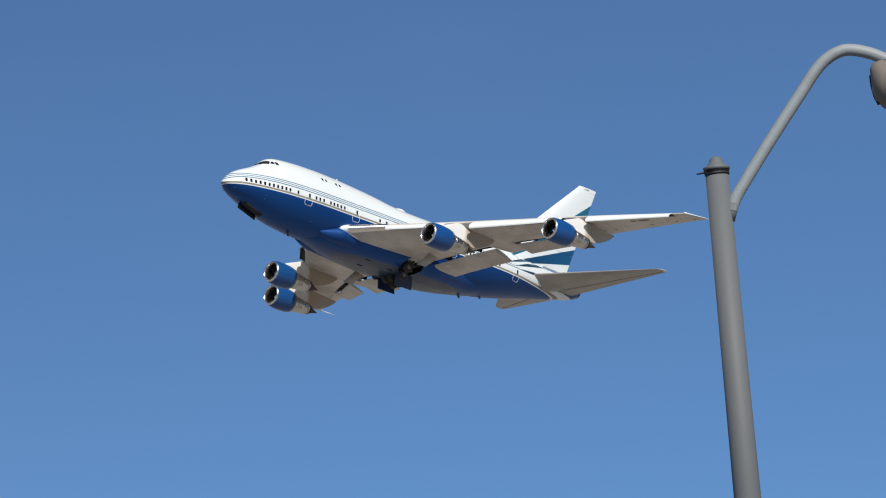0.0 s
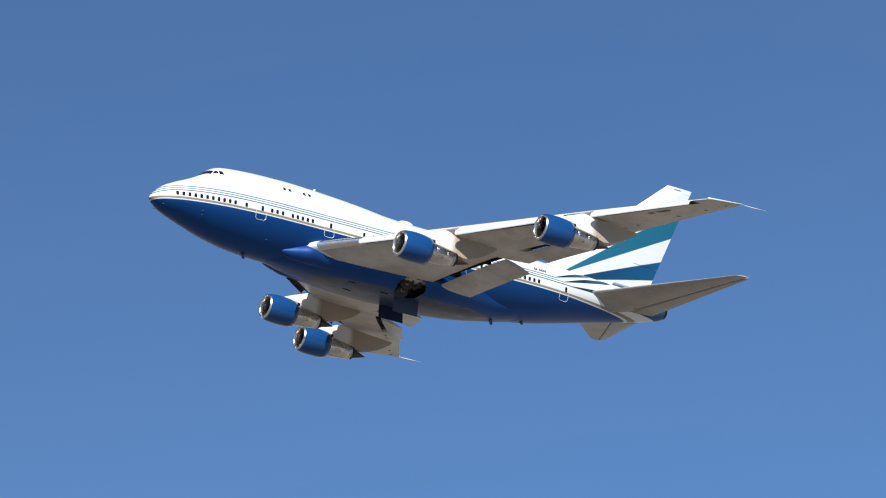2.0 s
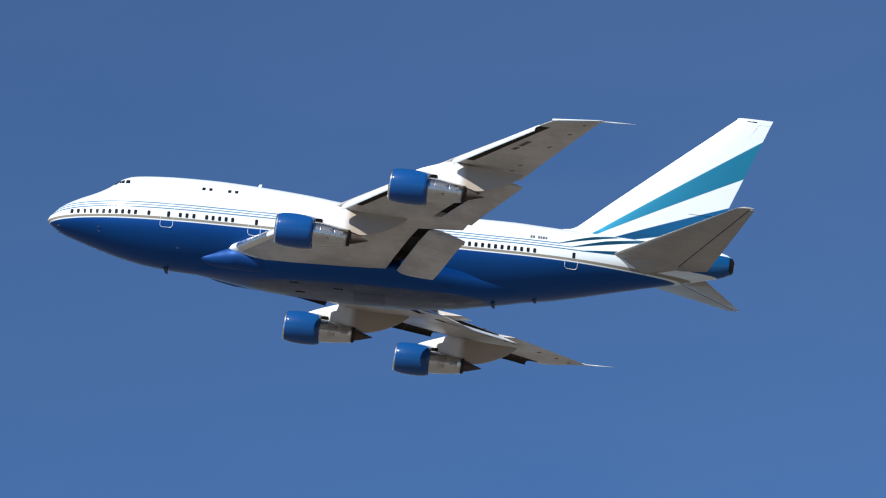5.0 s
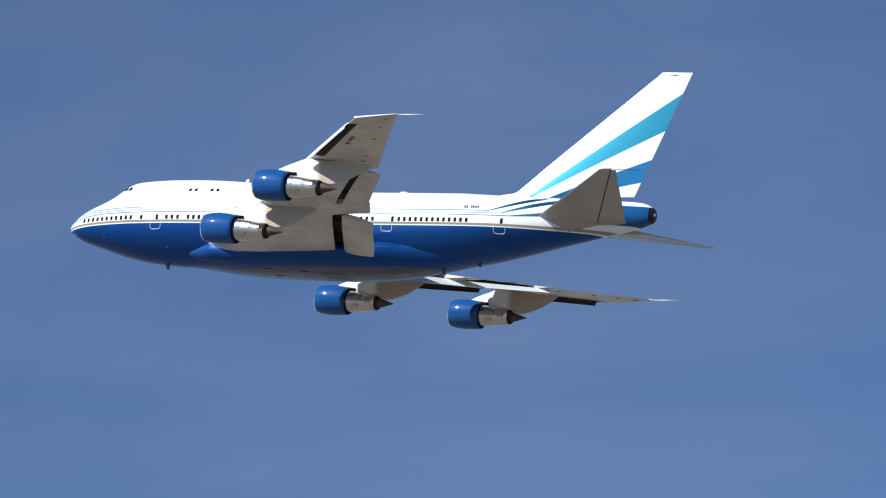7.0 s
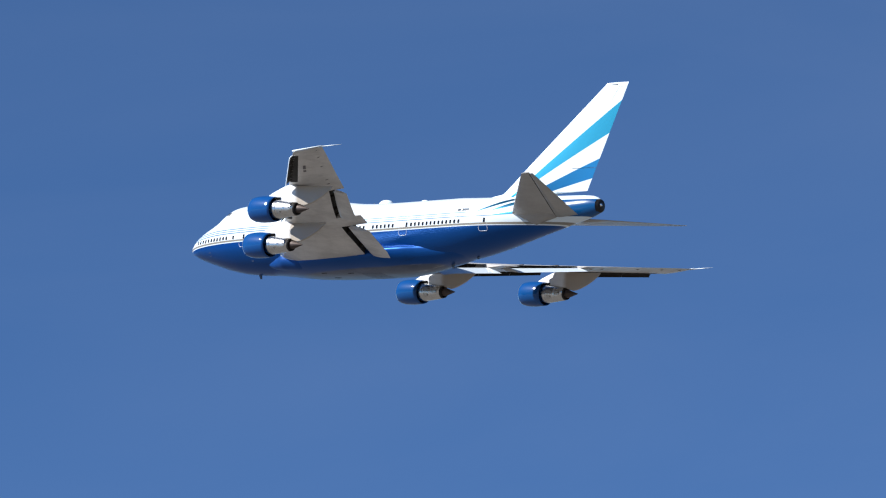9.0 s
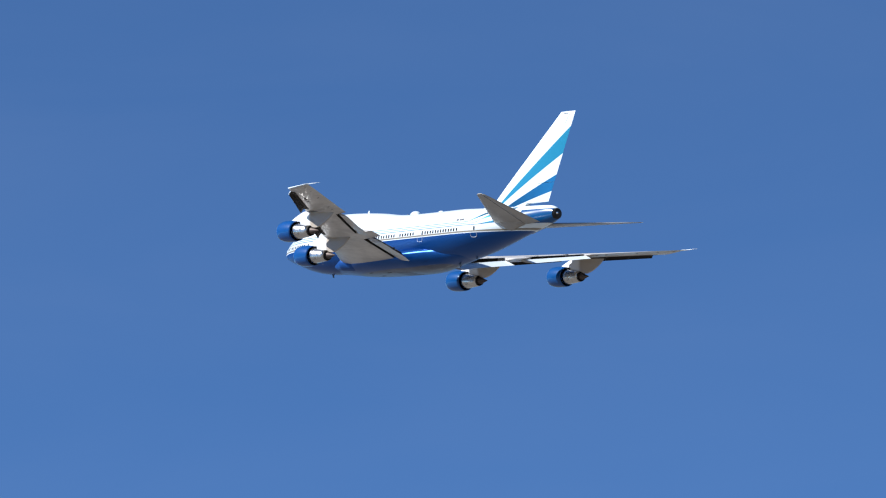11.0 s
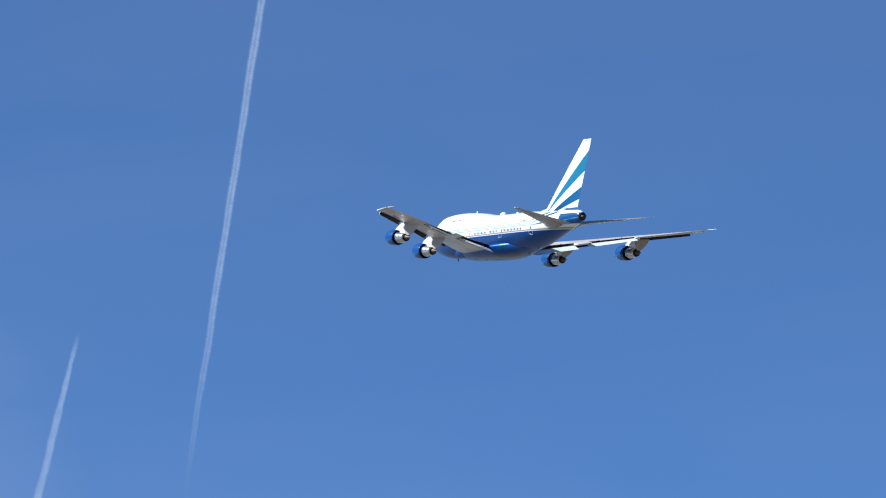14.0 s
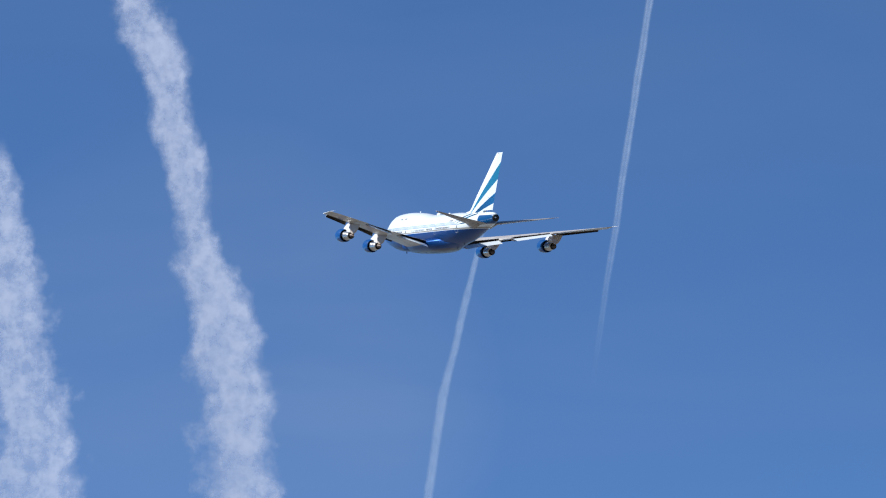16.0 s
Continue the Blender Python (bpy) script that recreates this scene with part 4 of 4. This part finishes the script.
def gear():
    """Open wells, the wheels folding into them and the doors that close over them."""
    moving = []
    for side in (-1, 1):
        a = (180 + 10, 180 + 68) if side < 0 else (-10, -68)
        # black sheet behind the hole: the well's shade as colour
        well = part("wheel_well", belly_panel(23.9, 27.2, a[0] + side * 4, a[1] - side * 8, -0.75, thick=0.05), M_DARK, belly, "open wheel well, its inner shade painted black")
        for x0, x1, t0, t1, r in ((24.5, 26.2, 22, 40, 0.16), (24.7, 26.8, 44, 30, 0.12), (25.6, 25.9, 14, 52, 0.10), (26.4, 26.1, 18, 46, 0.14), (24.9, 25.2, 50, 20, 0.08)):
            pts = []
            for k in range(5):
                th = t0 + (t1 - t0) * k / 4
                pts.append(fair(x0 + (x1 - x0) * k / 4, radians(180 + th if side < 0 else -th), -0.42))
            part("gear_strut", tidy(tube(pts, r, 8)), M_STRUT, well)
        d = part("wing_gear_door", belly_panel(24.0, 27.1, a[0], a[1] - side * 3, 0.006, (0, 0, 0), 0.012, True), M_FUSE, jet, "blue undercarriage door that closes flush")
        sharp(d, 30)
        moving.append((d, [(t, pose(0, -side * g, 0.5 * g)) for t, g in ((0, 1.0), (3.0, 1.0), (3.3, 0.6), (3.5, 0.30), (3.7, 0.22), (3.8, 0.15), (3.9, 0.06), (4.0, 0.01), (4.05, 0), (16, 0))]))
        b0, b1 = (180 + 73, 180 + 89.4) if side < 0 else (-73, -89.4)
        hinge = fair(24.9, radians(b0), 0.012)
        d = part("body_gear_door", belly_panel(24.9, 27.4, b0, b1, 0.012, hinge, 0.05), [M_INNER, M_HULL], jet, "blue keel door hanging open, then closed")
        for f in d.data.polygons:
            if f.normal.z < -0.4:
                f.material_index = 1
        sharp(d, 30)
        swing = ((0, 84), (3.0, 84), (3.3, 46), (3.5, 14), (3.7, 8), (4.0, 2), (4.1, 0), (16, 0))          # one side leads the other
        if side > 0:
            swing = ((0, 84), (3.5, 80), (3.7, 64), (3.8, 44), (3.9, 22), (4.0, 6), (4.1, 0), (16, 0))
        moving.append((d, [(t, pose(hinge.x, hinge.y, hinge.z, side * g, 0, 0)) for t, g in swing]))
        bm = box(bmesh.new(), 0, 2.6, -0.02, 0.02, -0.62, 0)
        bmesh.ops.bevel(bm, geom=bm.edges[:], offset=0.015, segments=1)
        d = part("nose_gear_door", tidy(bm), M_STRUCT, jet, "brown-lined nose wheel door")
        moving.append((d, [(t, pose(3.45, side * 0.6, -1.80, -side * g, 16.3, 0)) for t, g in ((0, 8 if side > 0 else 55), (0.15, 20 if side > 0 else 70), (0.4, 66 if side > 0 else 92), (0.6, 92), (16, 92))]))
        # strut door under the wing, swinging up against it
        bm = bmesh.new()
        q = [(0, 0), (1.35, -0.20), (-0.42, -1.62), (-1.72, -1.68)]
        lo, hi = [bm.verts.new((x, -0.03, z)) for x, z in q], [bm.verts.new((x, 0.03, z)) for x, z in q]
        bm.faces.new(lo), bm.faces.new(hi)
        for i in range(4):
            bm.faces.new((lo[i], lo[(i + 1) % 4], hi[(i + 1) % 4], hi[i]))
        d = part("strut_door", tidy(bm), M_WING, jet, "grey strut door folding up to the wing")
        moving.append((d, [(t, pose(25.55, side * 5.6, z, side * g, 0, 0)) for t, g, z in ((0, 0, -2.55), (0.5, 26, -2.5), (1.0, 60, -2.4), (1.4, 82, -2.25), (1.8, 90, -2.0), (16, 90, -2.0))]))
        # the last two wheels of the wing gear fold in, with the beam between them
        folds = (((0, 25.03, 3.0, -3.78), (1.0, 24.96, 3.0, -3.40), (2.0, 25.13, 2.9, -3.22), (3.0, 25.2, 2.6, -3.10), (3.4, 25.3, 2.0, -2.9), (16, 25.3, 2.0, -2.9)),
                 ((0, 24.9, 2.5, -4.58), (1.0, 24.85, 2.5, -4.05), (2.0, 25.0, 2.4, -3.82), (3.0, 25.3, 2.1, -3.55), (3.4, 25.4, 1.6, -3.0), (16, 25.4, 1.6, -3.0)))
        high = 0.0 if side < 0 else 0.8          # the starboard gear is up first
        for steps in folds:
            w = wheel(side)
            moving.append((w, [(t, pose(x, side * (y - high), z + high)) for t, x, y, z in steps]))
        beam = tube([(-0.15, -side * 0.45, -0.95), (0.0, -side * 0.3, -0.35), (0.15, -side * 0.25, 0.3)], [0.13, 0.17, 0.13], 10)
        tube([(0.0, -side * 0.3, -0.3), (0.7, -side * 0.3, 0.25), (1.3, -side * 0.35, 0.6)], [0.12, 0.14, 0.14], 10, beam)
        tube([(0.1, -side * 0.2, 0.1), (0.9, -side * 0.1, -0.35)], [0.06, 0.06], 8, beam)
        d = part("gear_beam", tidy(beam), M_STRUT, jet, "dark undercarriage beam and brace folding into the well")
        moving.append((d, [(t, pose(x, side * (y - high), z + high)) for t, x, y, z in folds[0]]))
        # the body gear swings forward and up between the keel doors
        body_gear = tube([(-0.75, 0, 0.05), (0.0, 0, 0.0), (0.75, 0, -0.05)], [0.12, 0.16, 0.12], 10)
        tube([(0, 0, 0), (0.45, 0, 0.8), (0.9, 0, 1.5)], [0.15, 0.17, 0.17], 10, body_gear)
        tube([(0.2, 0, 0.15), (-0.35, 0, 0.95)], [0.05, 0.05], 8, body_gear)
        d = part("body_gear", tidy(body_gear), M_STRUT, jet, "dark body undercarriage folding into the keel")
        for x in (-0.62, 0.62):
            part("tyre", tidy(tube([(x, -0.42, -0.05), (x, -0.36, -0.05), (x, -0.12, -0.05), (x, -0.06, -0.05)], [0.44, 0.56, 0.56, 0.44], 24)), M_TYRE, d)
        moving.append((d, [(t, pose(25.6 + 0.5 * k, side * 0.45, -4.55 + 1.7 * k, 0, 14 - 10 * k, 0)) for t, k in ((0, 0.0), (0.4, 0.12), (0.8, 0.3), (1.3, 0.62), (1.8, 0.9), (2.4, 1.0), (16, 1.0))]))
    return moving


GEAR = gear()
for x, a in ((23.35, 68), (20.35, 88), (19.9, 63)):
    part("belly_vent", belly_panel(x, x + 0.75, 180 + a, 180 + a + 2.2, 0.012, thick=0.03), M_DARK, belly, "dark flush vent slot")


# ---- street lamp ----
def street_lamp():
    D, S = 34.0, 34.0 / 30.0
    bx, by = 0.75618 * D, 0.65436 * D
    lamp = thing("street_lamp", "grey painted steel street lamp with a curved arm", "street lamp", m=pose(bx, by, 0, 0, 0, math.degrees(math.atan2(-0.75618, 0.65436))))
    n = Nodes("galvanised_grey_paint")
    c = dirt(n, (0.118, 0.135, 0.150), 0.16)
    n.bump(n.noise(25.0, 4, 0.6), 0.15, 0.004)
    steel = n.end(c, 0.62, 0.0)
    bright = plain("galvanised_arm", (0.27, 0.32, 0.355), 0.55, 0.1, 0.38, 0, 0.3)
    head_m = plain("lamp_housing", (0.20, 0.182, 0.162), 0.5, 0.0, 0.25)
    black = plain("black_strap", (0.015, 0.015, 0.016), 0.5)
    hz = lambda v: 1.7 + (v - 1.7) * S
    part("pole", tidy(tube([(0, 0, 0.02), (0, 0, 2.0), (0, 0, hz(5.05)), (0, 0, hz(6.745))], [0.123, 0.106, 0.0805, 0.0695], 28)), steel, lamp)
    part("base_plate", tidy(tube([(0, 0, 0), (0, 0, 0.03), (0, 0, 0.05)], [0.24, 0.24, 0.13], 24)), steel, lamp)
    r = 0.066
    cap = [(r + 0.012, hz(6.742)), (r + 0.014, hz(6.758)), (r * 0.82, hz(6.768)), (r * 0.62, hz(6.79)), (r * 0.5, hz(6.806)), (r * 0.25, hz(6.815)), (0.002, hz(6.817))]
    part("pole_cap", tidy(loft([[(q * math.cos(a), q * math.sin(a), h) for a in np.linspace(0, 6.2832, 24, endpoint=False)] for q, h in cap])), steel, lamp)
    for h in (6.722, 6.738):
        part("strap", tidy(tube([(0, 0, hz(h) - 0.006), (0, 0, hz(h) + 0.006)], [0.074, 0.074], 24)), black, lamp, "black tie strap")
    part("strap_tail", tube([(-0.06, -0.05, hz(6.728)), (-0.12, -0.06, hz(6.722))], [0.006, 0.004], 6), black, lamp)
    arm = [(0.055, 6.52), (0.085, 6.585), (0.14, 6.665), (0.25, 6.815), (0.367, 6.968), (0.47, 7.10), (0.55, 7.203), (0.61, 7.263), (0.68, 7.302), (0.75, 7.312), (0.85, 7.285), (0.95, 7.235), (1.10, 7.16), (1.25, 7.10)]
    smooth = []
    for k in range(len(arm) - 1):
        p = [Vector(arm[min(max(k + o, 0), len(arm) - 1)]) for o in (-1, 0, 1, 2)]
        for q in range(5):
            u = q / 5
            smooth.append(0.5 * ((2 * p[1]) + (p[2] - p[0]) * u + (2 * p[0] - 5 * p[1] + 4 * p[2] - p[3]) * u * u + (3 * p[1] - p[0] - 3 * p[2] + p[3]) * u ** 3))
    part("arm", tidy(tube([(u * S, 0, hz(v)) for u, v in smooth], 0.036, 20)), bright, lamp, "mottled galvanised arm")
    part("arm_bracket", tidy(tube([(0.05, 0, hz(6.47)), (0.075, 0, hz(6.56))], [0.03, 0.04], 12)), steel, lamp)
    rings = []
    for u, hw, zt, zb in ((0.845, 0.02, 7.20, 7.08), (0.86, 0.08, 7.23, 7.03), (0.90, 0.12, 7.24, 6.985), (1.0, 0.15, 7.23, 6.96), (1.2, 0.16, 7.19, 6.955), (1.4, 0.13, 7.14, 6.97), (1.5, 0.05, 7.08, 7.0)):
        rings.append([(u * S, hw * S * math.cos(a), hz((zt + zb) / 2) + (zt - zb) / 2 * S * math.sin(a)) for a in np.linspace(0, 6.2832, 24, endpoint=False)])
    hd = part("lamp_head", tidy(loft(rings)), head_m, lamp, "rounded grey cobra-head housing")
    part("arm_socket", tidy(tube([(0.865 * S, 0, hz(7.165)), (0.93 * S, 0, hz(7.19)), (1.0 * S, 0, hz(7.175))], [0.05, 0.065, 0.055], 18)), black, hd, "dark socket round the arm")
    edge_strip = [(0.851, 7.165), (0.853, 7.11), (0.862, 7.055), (0.880, 7.01)]
    part("edge_strip", tidy(tube([(u * S, 0, hz(v)) for u, v in edge_strip], 0.016, 10)), black, hd, "black strip along the housing edge")
    part("lens", tidy(tube([(1.08 * S, 0, hz(6.99)), (1.08 * S, 0, hz(6.94))], [0.13, 0.10], 20)), M_GLASS, hd)
    part("photocell", tidy(tube([(1.0 * S, 0, hz(7.22)), (1.0 * S, 0, hz(7.28))], [0.05, 0.045], 16)), black, hd)


street_lamp()


# ---- vapour trails and thin cloud, far off ----
def vapour(name, density, scale, edge, lumps=0.35, fade=0.12, white=(0.255, 0.315, 0.395), twin=0.0):
    """Thin ice cloud: it scatters sunlight evenly where the billows and the ribbon's soft edge let it."""
    n = Nodes(name)
    u, v, w = n.xyz("UV")
    side = n.math("ABSOLUTE", n.math("SUBTRACT", n.math("MULTIPLY", v, 2.0), 1.0))
    billow = n.math("SUBTRACT", n.noise(scale, 9, 0.62), 0.5)
    d = n.math("ADD", n.math("SUBTRACT", 1.0, side), n.math("MULTIPLY", billow, edge))
    a = n.ramp(d, 0.22, 0.75)
    if twin:          # two lanes, one from each side of the jet that left it
        lane = n.math("SUBTRACT", 1.0, n.math("MINIMUM", n.math("MULTIPLY", n.math("ABSOLUTE", n.math("SUBTRACT", side, 0.36)), 2.6), 1.0))
        a = n.math("MULTIPLY", a, n.math("ADD", 1.0 - twin, n.math("MULTIPLY", lane, twin)))
    inner = n.ramp(n.noise(scale * 3.0, 6, 0.65), 0.25, 0.70)
    a = n.math("MULTIPLY", a, n.math("ADD", 1.0 - lumps, n.math("MULTIPLY", inner, lumps)))
    ends = n.math("MULTIPLY", n.ramp(u, 0.0, fade), n.ramp(u, 1.0, 0.97))
    a = n.math("MULTIPLY", n.math("MULTIPLY", a, ends), density)
    t = n.t
    tr, df, mx, nm = (t.nodes.new("ShaderNode" + k) for k in ("BsdfTransparent", "BsdfDiffuse", "MixShader", "CombineXYZ"))
    df.inputs[0].default_value = (*white, 1)
    for s, val in zip(nm.inputs, (math.sin(radians(SUN_AZ)) * 0.7, math.cos(radians(SUN_AZ)) * 0.7, 0.7)):
        s.default_value = val
    tl, ad, neg = (t.nodes.new("ShaderNode" + k) for k in ("BsdfTranslucent", "AddShader", "VectorMath"))
    tl.inputs[0].default_value = df.inputs[0].default_value
    neg.operation = "SCALE"
    neg.inputs["Scale"].default_value = -1.0
    t.links.new(nm.outputs[0], neg.inputs[0])
    t.links.new(nm.outputs[0], df.inputs["Normal"])
    t.links.new(neg.outputs[0], tl.inputs["Normal"])
    t.links.new(df.outputs[0], ad.inputs[0])
    t.links.new(tl.outputs[0], ad.inputs[1])
    t.links.new(a, mx.inputs[0])
    t.links.new(tr.outputs[0], mx.inputs[1])
    t.links.new(ad.outputs[0], mx.inputs[2])
    out = next(k for k in t.nodes if k.type == "OUTPUT_MATERIAL")
    t.links.new(mx.outputs[0], out.inputs[0])
    t.nodes.remove(n.b)
    return n.m


def trail(name, label, path, width, mat, dist=3600.0, wander=0.0):
    """A ribbon of vapour across the sky through (azimuth, elevation, width factor) places."""
    pts = []
    for i in range(len(path) * 10 - 9):
        k, f = min(i // 10, len(path) - 2), (i - 10 * min(i // 10, len(path) - 2)) / 10
        a0, e0, w0 = path[k]
        a1, e1, w1 = path[k + 1]
        az, el, wd = a0 + (a1 - a0) * f, e0 + (e1 - e0) * f, w0 + (w1 - w0) * f
        az += wander * noise.noise((i * 0.23, 3.1, dist * 0.01))
        az, el = radians(az), radians(el)
        pts.append((Vector((math.sin(az) * math.cos(el), math.cos(az) * math.cos(el), math.sin(el))) * dist + Vector((0, 0, 1.7)), wd * width))
    bm = bmesh.new()
    uv = bm.loops.layers.uv.new("UVMap")
    rows = []
    for i, (p, w) in enumerate(pts):
        d = (pts[min(i + 9, len(pts) - 1)][0] - pts[max(i - 9, 0)][0]).normalized()
        s = d.cross(p.normalized()).normalized()
        bulge = p.normalized() * w * 0.03
        rows.append([bm.verts.new(p + s * w * (k / 4 - 1) + bulge * (abs(k / 4 - 1) ** 2)) for k in range(9)])
    for i in range(len(rows) - 1):
        for k in range(8):
            f = bm.faces.new((rows[i][k], rows[i][k + 1], rows[i + 1][k + 1], rows[i + 1][k]))
            for lp, (ii, kk) in zip(f.loops, ((i, k), (i, k + 1), (i + 1, k + 1), (i + 1, k))):
                lp[uv].uv = (ii / (len(rows) - 1), kk / 8)
    ob = part(name, bm, mat, None)
    ob.visible_shadow = False
    return tagged(ob, label, "vapour trail", kind="stuff")


M_THIN = vapour("thin_vapour", 0.37, 0.03, 0.25)
M_FAINT = vapour("faint_vapour", 0.40, 0.06, 0.45, fade=0.45, twin=0.4)
M_WISP = vapour("wispy_vapour", 0.31, 0.06, 0.6)
M_THICK = vapour("thick_vapour", 0.60, 0.028, 1.8, 0.60, white=(0.285, 0.308, 0.365))
M_RAGGED = vapour("ragged_vapour", 0.57, 0.028, 2.1, 0.65, white=(0.285, 0.308, 0.365))
trail("vapour_trail", "straight faint white vapour trail in the blue sky", [(9.62, 11.5, 1), (11.72, 14.4, 1), (13.17, 16.2, 1), (15.26, 18.7, 1.30), (19.12, 23.3, 1.6)], 5.8, M_THIN)
trail("vapour_trail", "thin white vapour trail fading out at its lower end", [(-65.25, 12.15, 0.7), (-65.04, 13.2, 0.85), (-64.78, 14.4, 1), (-64.51, 15.6, 1.0), (-64.25, 16.8, 1.05), (-63.33, 21.0, 1.1)], 3.9, M_FAINT, wander=0.02)
trail("vapour_trail", "short thin vapour trail fading out at its upper end", [(-66.19, 14.05, 0.5), (-66.45, 13.2, 0.9), (-66.74, 12.25, 1.1), (-67.4, 9.0, 1.2)], 4.2, M_WISP, wander=0.015)
trail("vapour_trail", "broad billowing white vapour trail", [(-70.9, 19.0, 0.8), (-69.72, 16.3, 0.85), (-69.43, 15.6, 0.95), (-69.27, 14.9, 0.75), (-69.20, 14.3, 0.72), (-69.11, 13.75, 0.9), (-68.95, 13.1, 1.2), (-68.83, 12.45, 1.4), (-68.80, 11.9, 1.4), (-68.74, 11.4, 1.4), (-68.5, 8.0, 1.6)], 25.0, M_THICK, wander=0.04)
trail("vapour_trail", "broad ragged old vapour trail", [(-71.12, 15.0, 0.4), (-71.08, 14.4, 0.8), (-71.01, 13.5, 1.1), (-70.87, 12.6, 1.6), (-70.85, 11.3, 1.7), (-70.9, 8.0, 1.7)], 25.0, M_RAGGED, wander=0.05)


# ---- what moves ----
def motions():
    """The climb along a straight line, with small rolls, and the undercarriage doors closing."""
    # seconds, bank, pitch, yaw, and the bearing by which the whole track is shifted round the observer
    turns = [(0, 0, 0.15, 0, 0.2), (0.5, -0.15, 0, 0.05, 0.225), (1, -0.12, -0.06, 0.1, 0.25), (1.5, -0.02, -0.07, 0.07, 0.275), (2, 0.16, -0.01, -0.02, 0.3), (2.5, 0.18, 0.03, -0.06, 0.325), (3, 0.1, 0.12, -0.1, 0.35), (3.5, -0.2, 0.03, 0.02, 0.47), (3.7, -0.39, 0, 0.05, 0.3), (4, -0.57, -0.12, 0.13, 0), (4.2, -0.74, -0.12, 0.14, -0.05), (5, -0.65, -0.1, 0.1, 0), (6.2, 0.05, -0.05, 0.12, 0), (6.5, 0.4, 0, 0.18, 0), (7, 0.86, 0.3, 0.17, 0), (7.5, 1.03, 0.4, 0.24, 0), (8, 0.82, 0.3, 0.28, 0), (8.5, 0.31, 0.05, 0.22, 0), (9, -0.2, -0.36, 0.2, 0), (9.6, -0.35, -0.45, 0.2, 0.019), (11.5, -0.09, -0.17, 0.04, 0.08), (12.5, -0.1, -0.1, -0.09, 0.107), (13, -0.11, -0.05, -0.19, 0.12), (13.5, -0.05, 0.02, -0.16, 0.12), (14, 0.01, 0.08, -0.08, 0.07), (14.5, 0.09, 0.25, -0.12, 0.04), (15, 0.05, 0.14, -0.07, -0.02), (15.5, -0.05, -0.12, 0.03, -0.08), (16, -0.09, -0.2, -0.02, -0.13)]
    rows = []
    for t, bank, pitch, yaw, shift in turns:
        place = Matrix.Rotation(radians(-shift), 4, "Z") @ Matrix.Translation((415.0018 - 85.061 * t - 0.3291 * t * t, 429.9808 + 0.3523 * t, 106.0485 + 7.3768 * t + 0.209 * t * t))
        v = Vector((radians(bank), radians(pitch), radians(yaw)))
        small = Matrix.Rotation(v.length, 4, v.normalized()) if v.length > 1e-9 else Matrix()
        rows.append((t, place @ Matrix.Rotation(radians(11.76), 4, "Y") @ small))
    walk(jet, rows)
    for piece, steps in GEAR:
        walk(piece, steps)


motions()
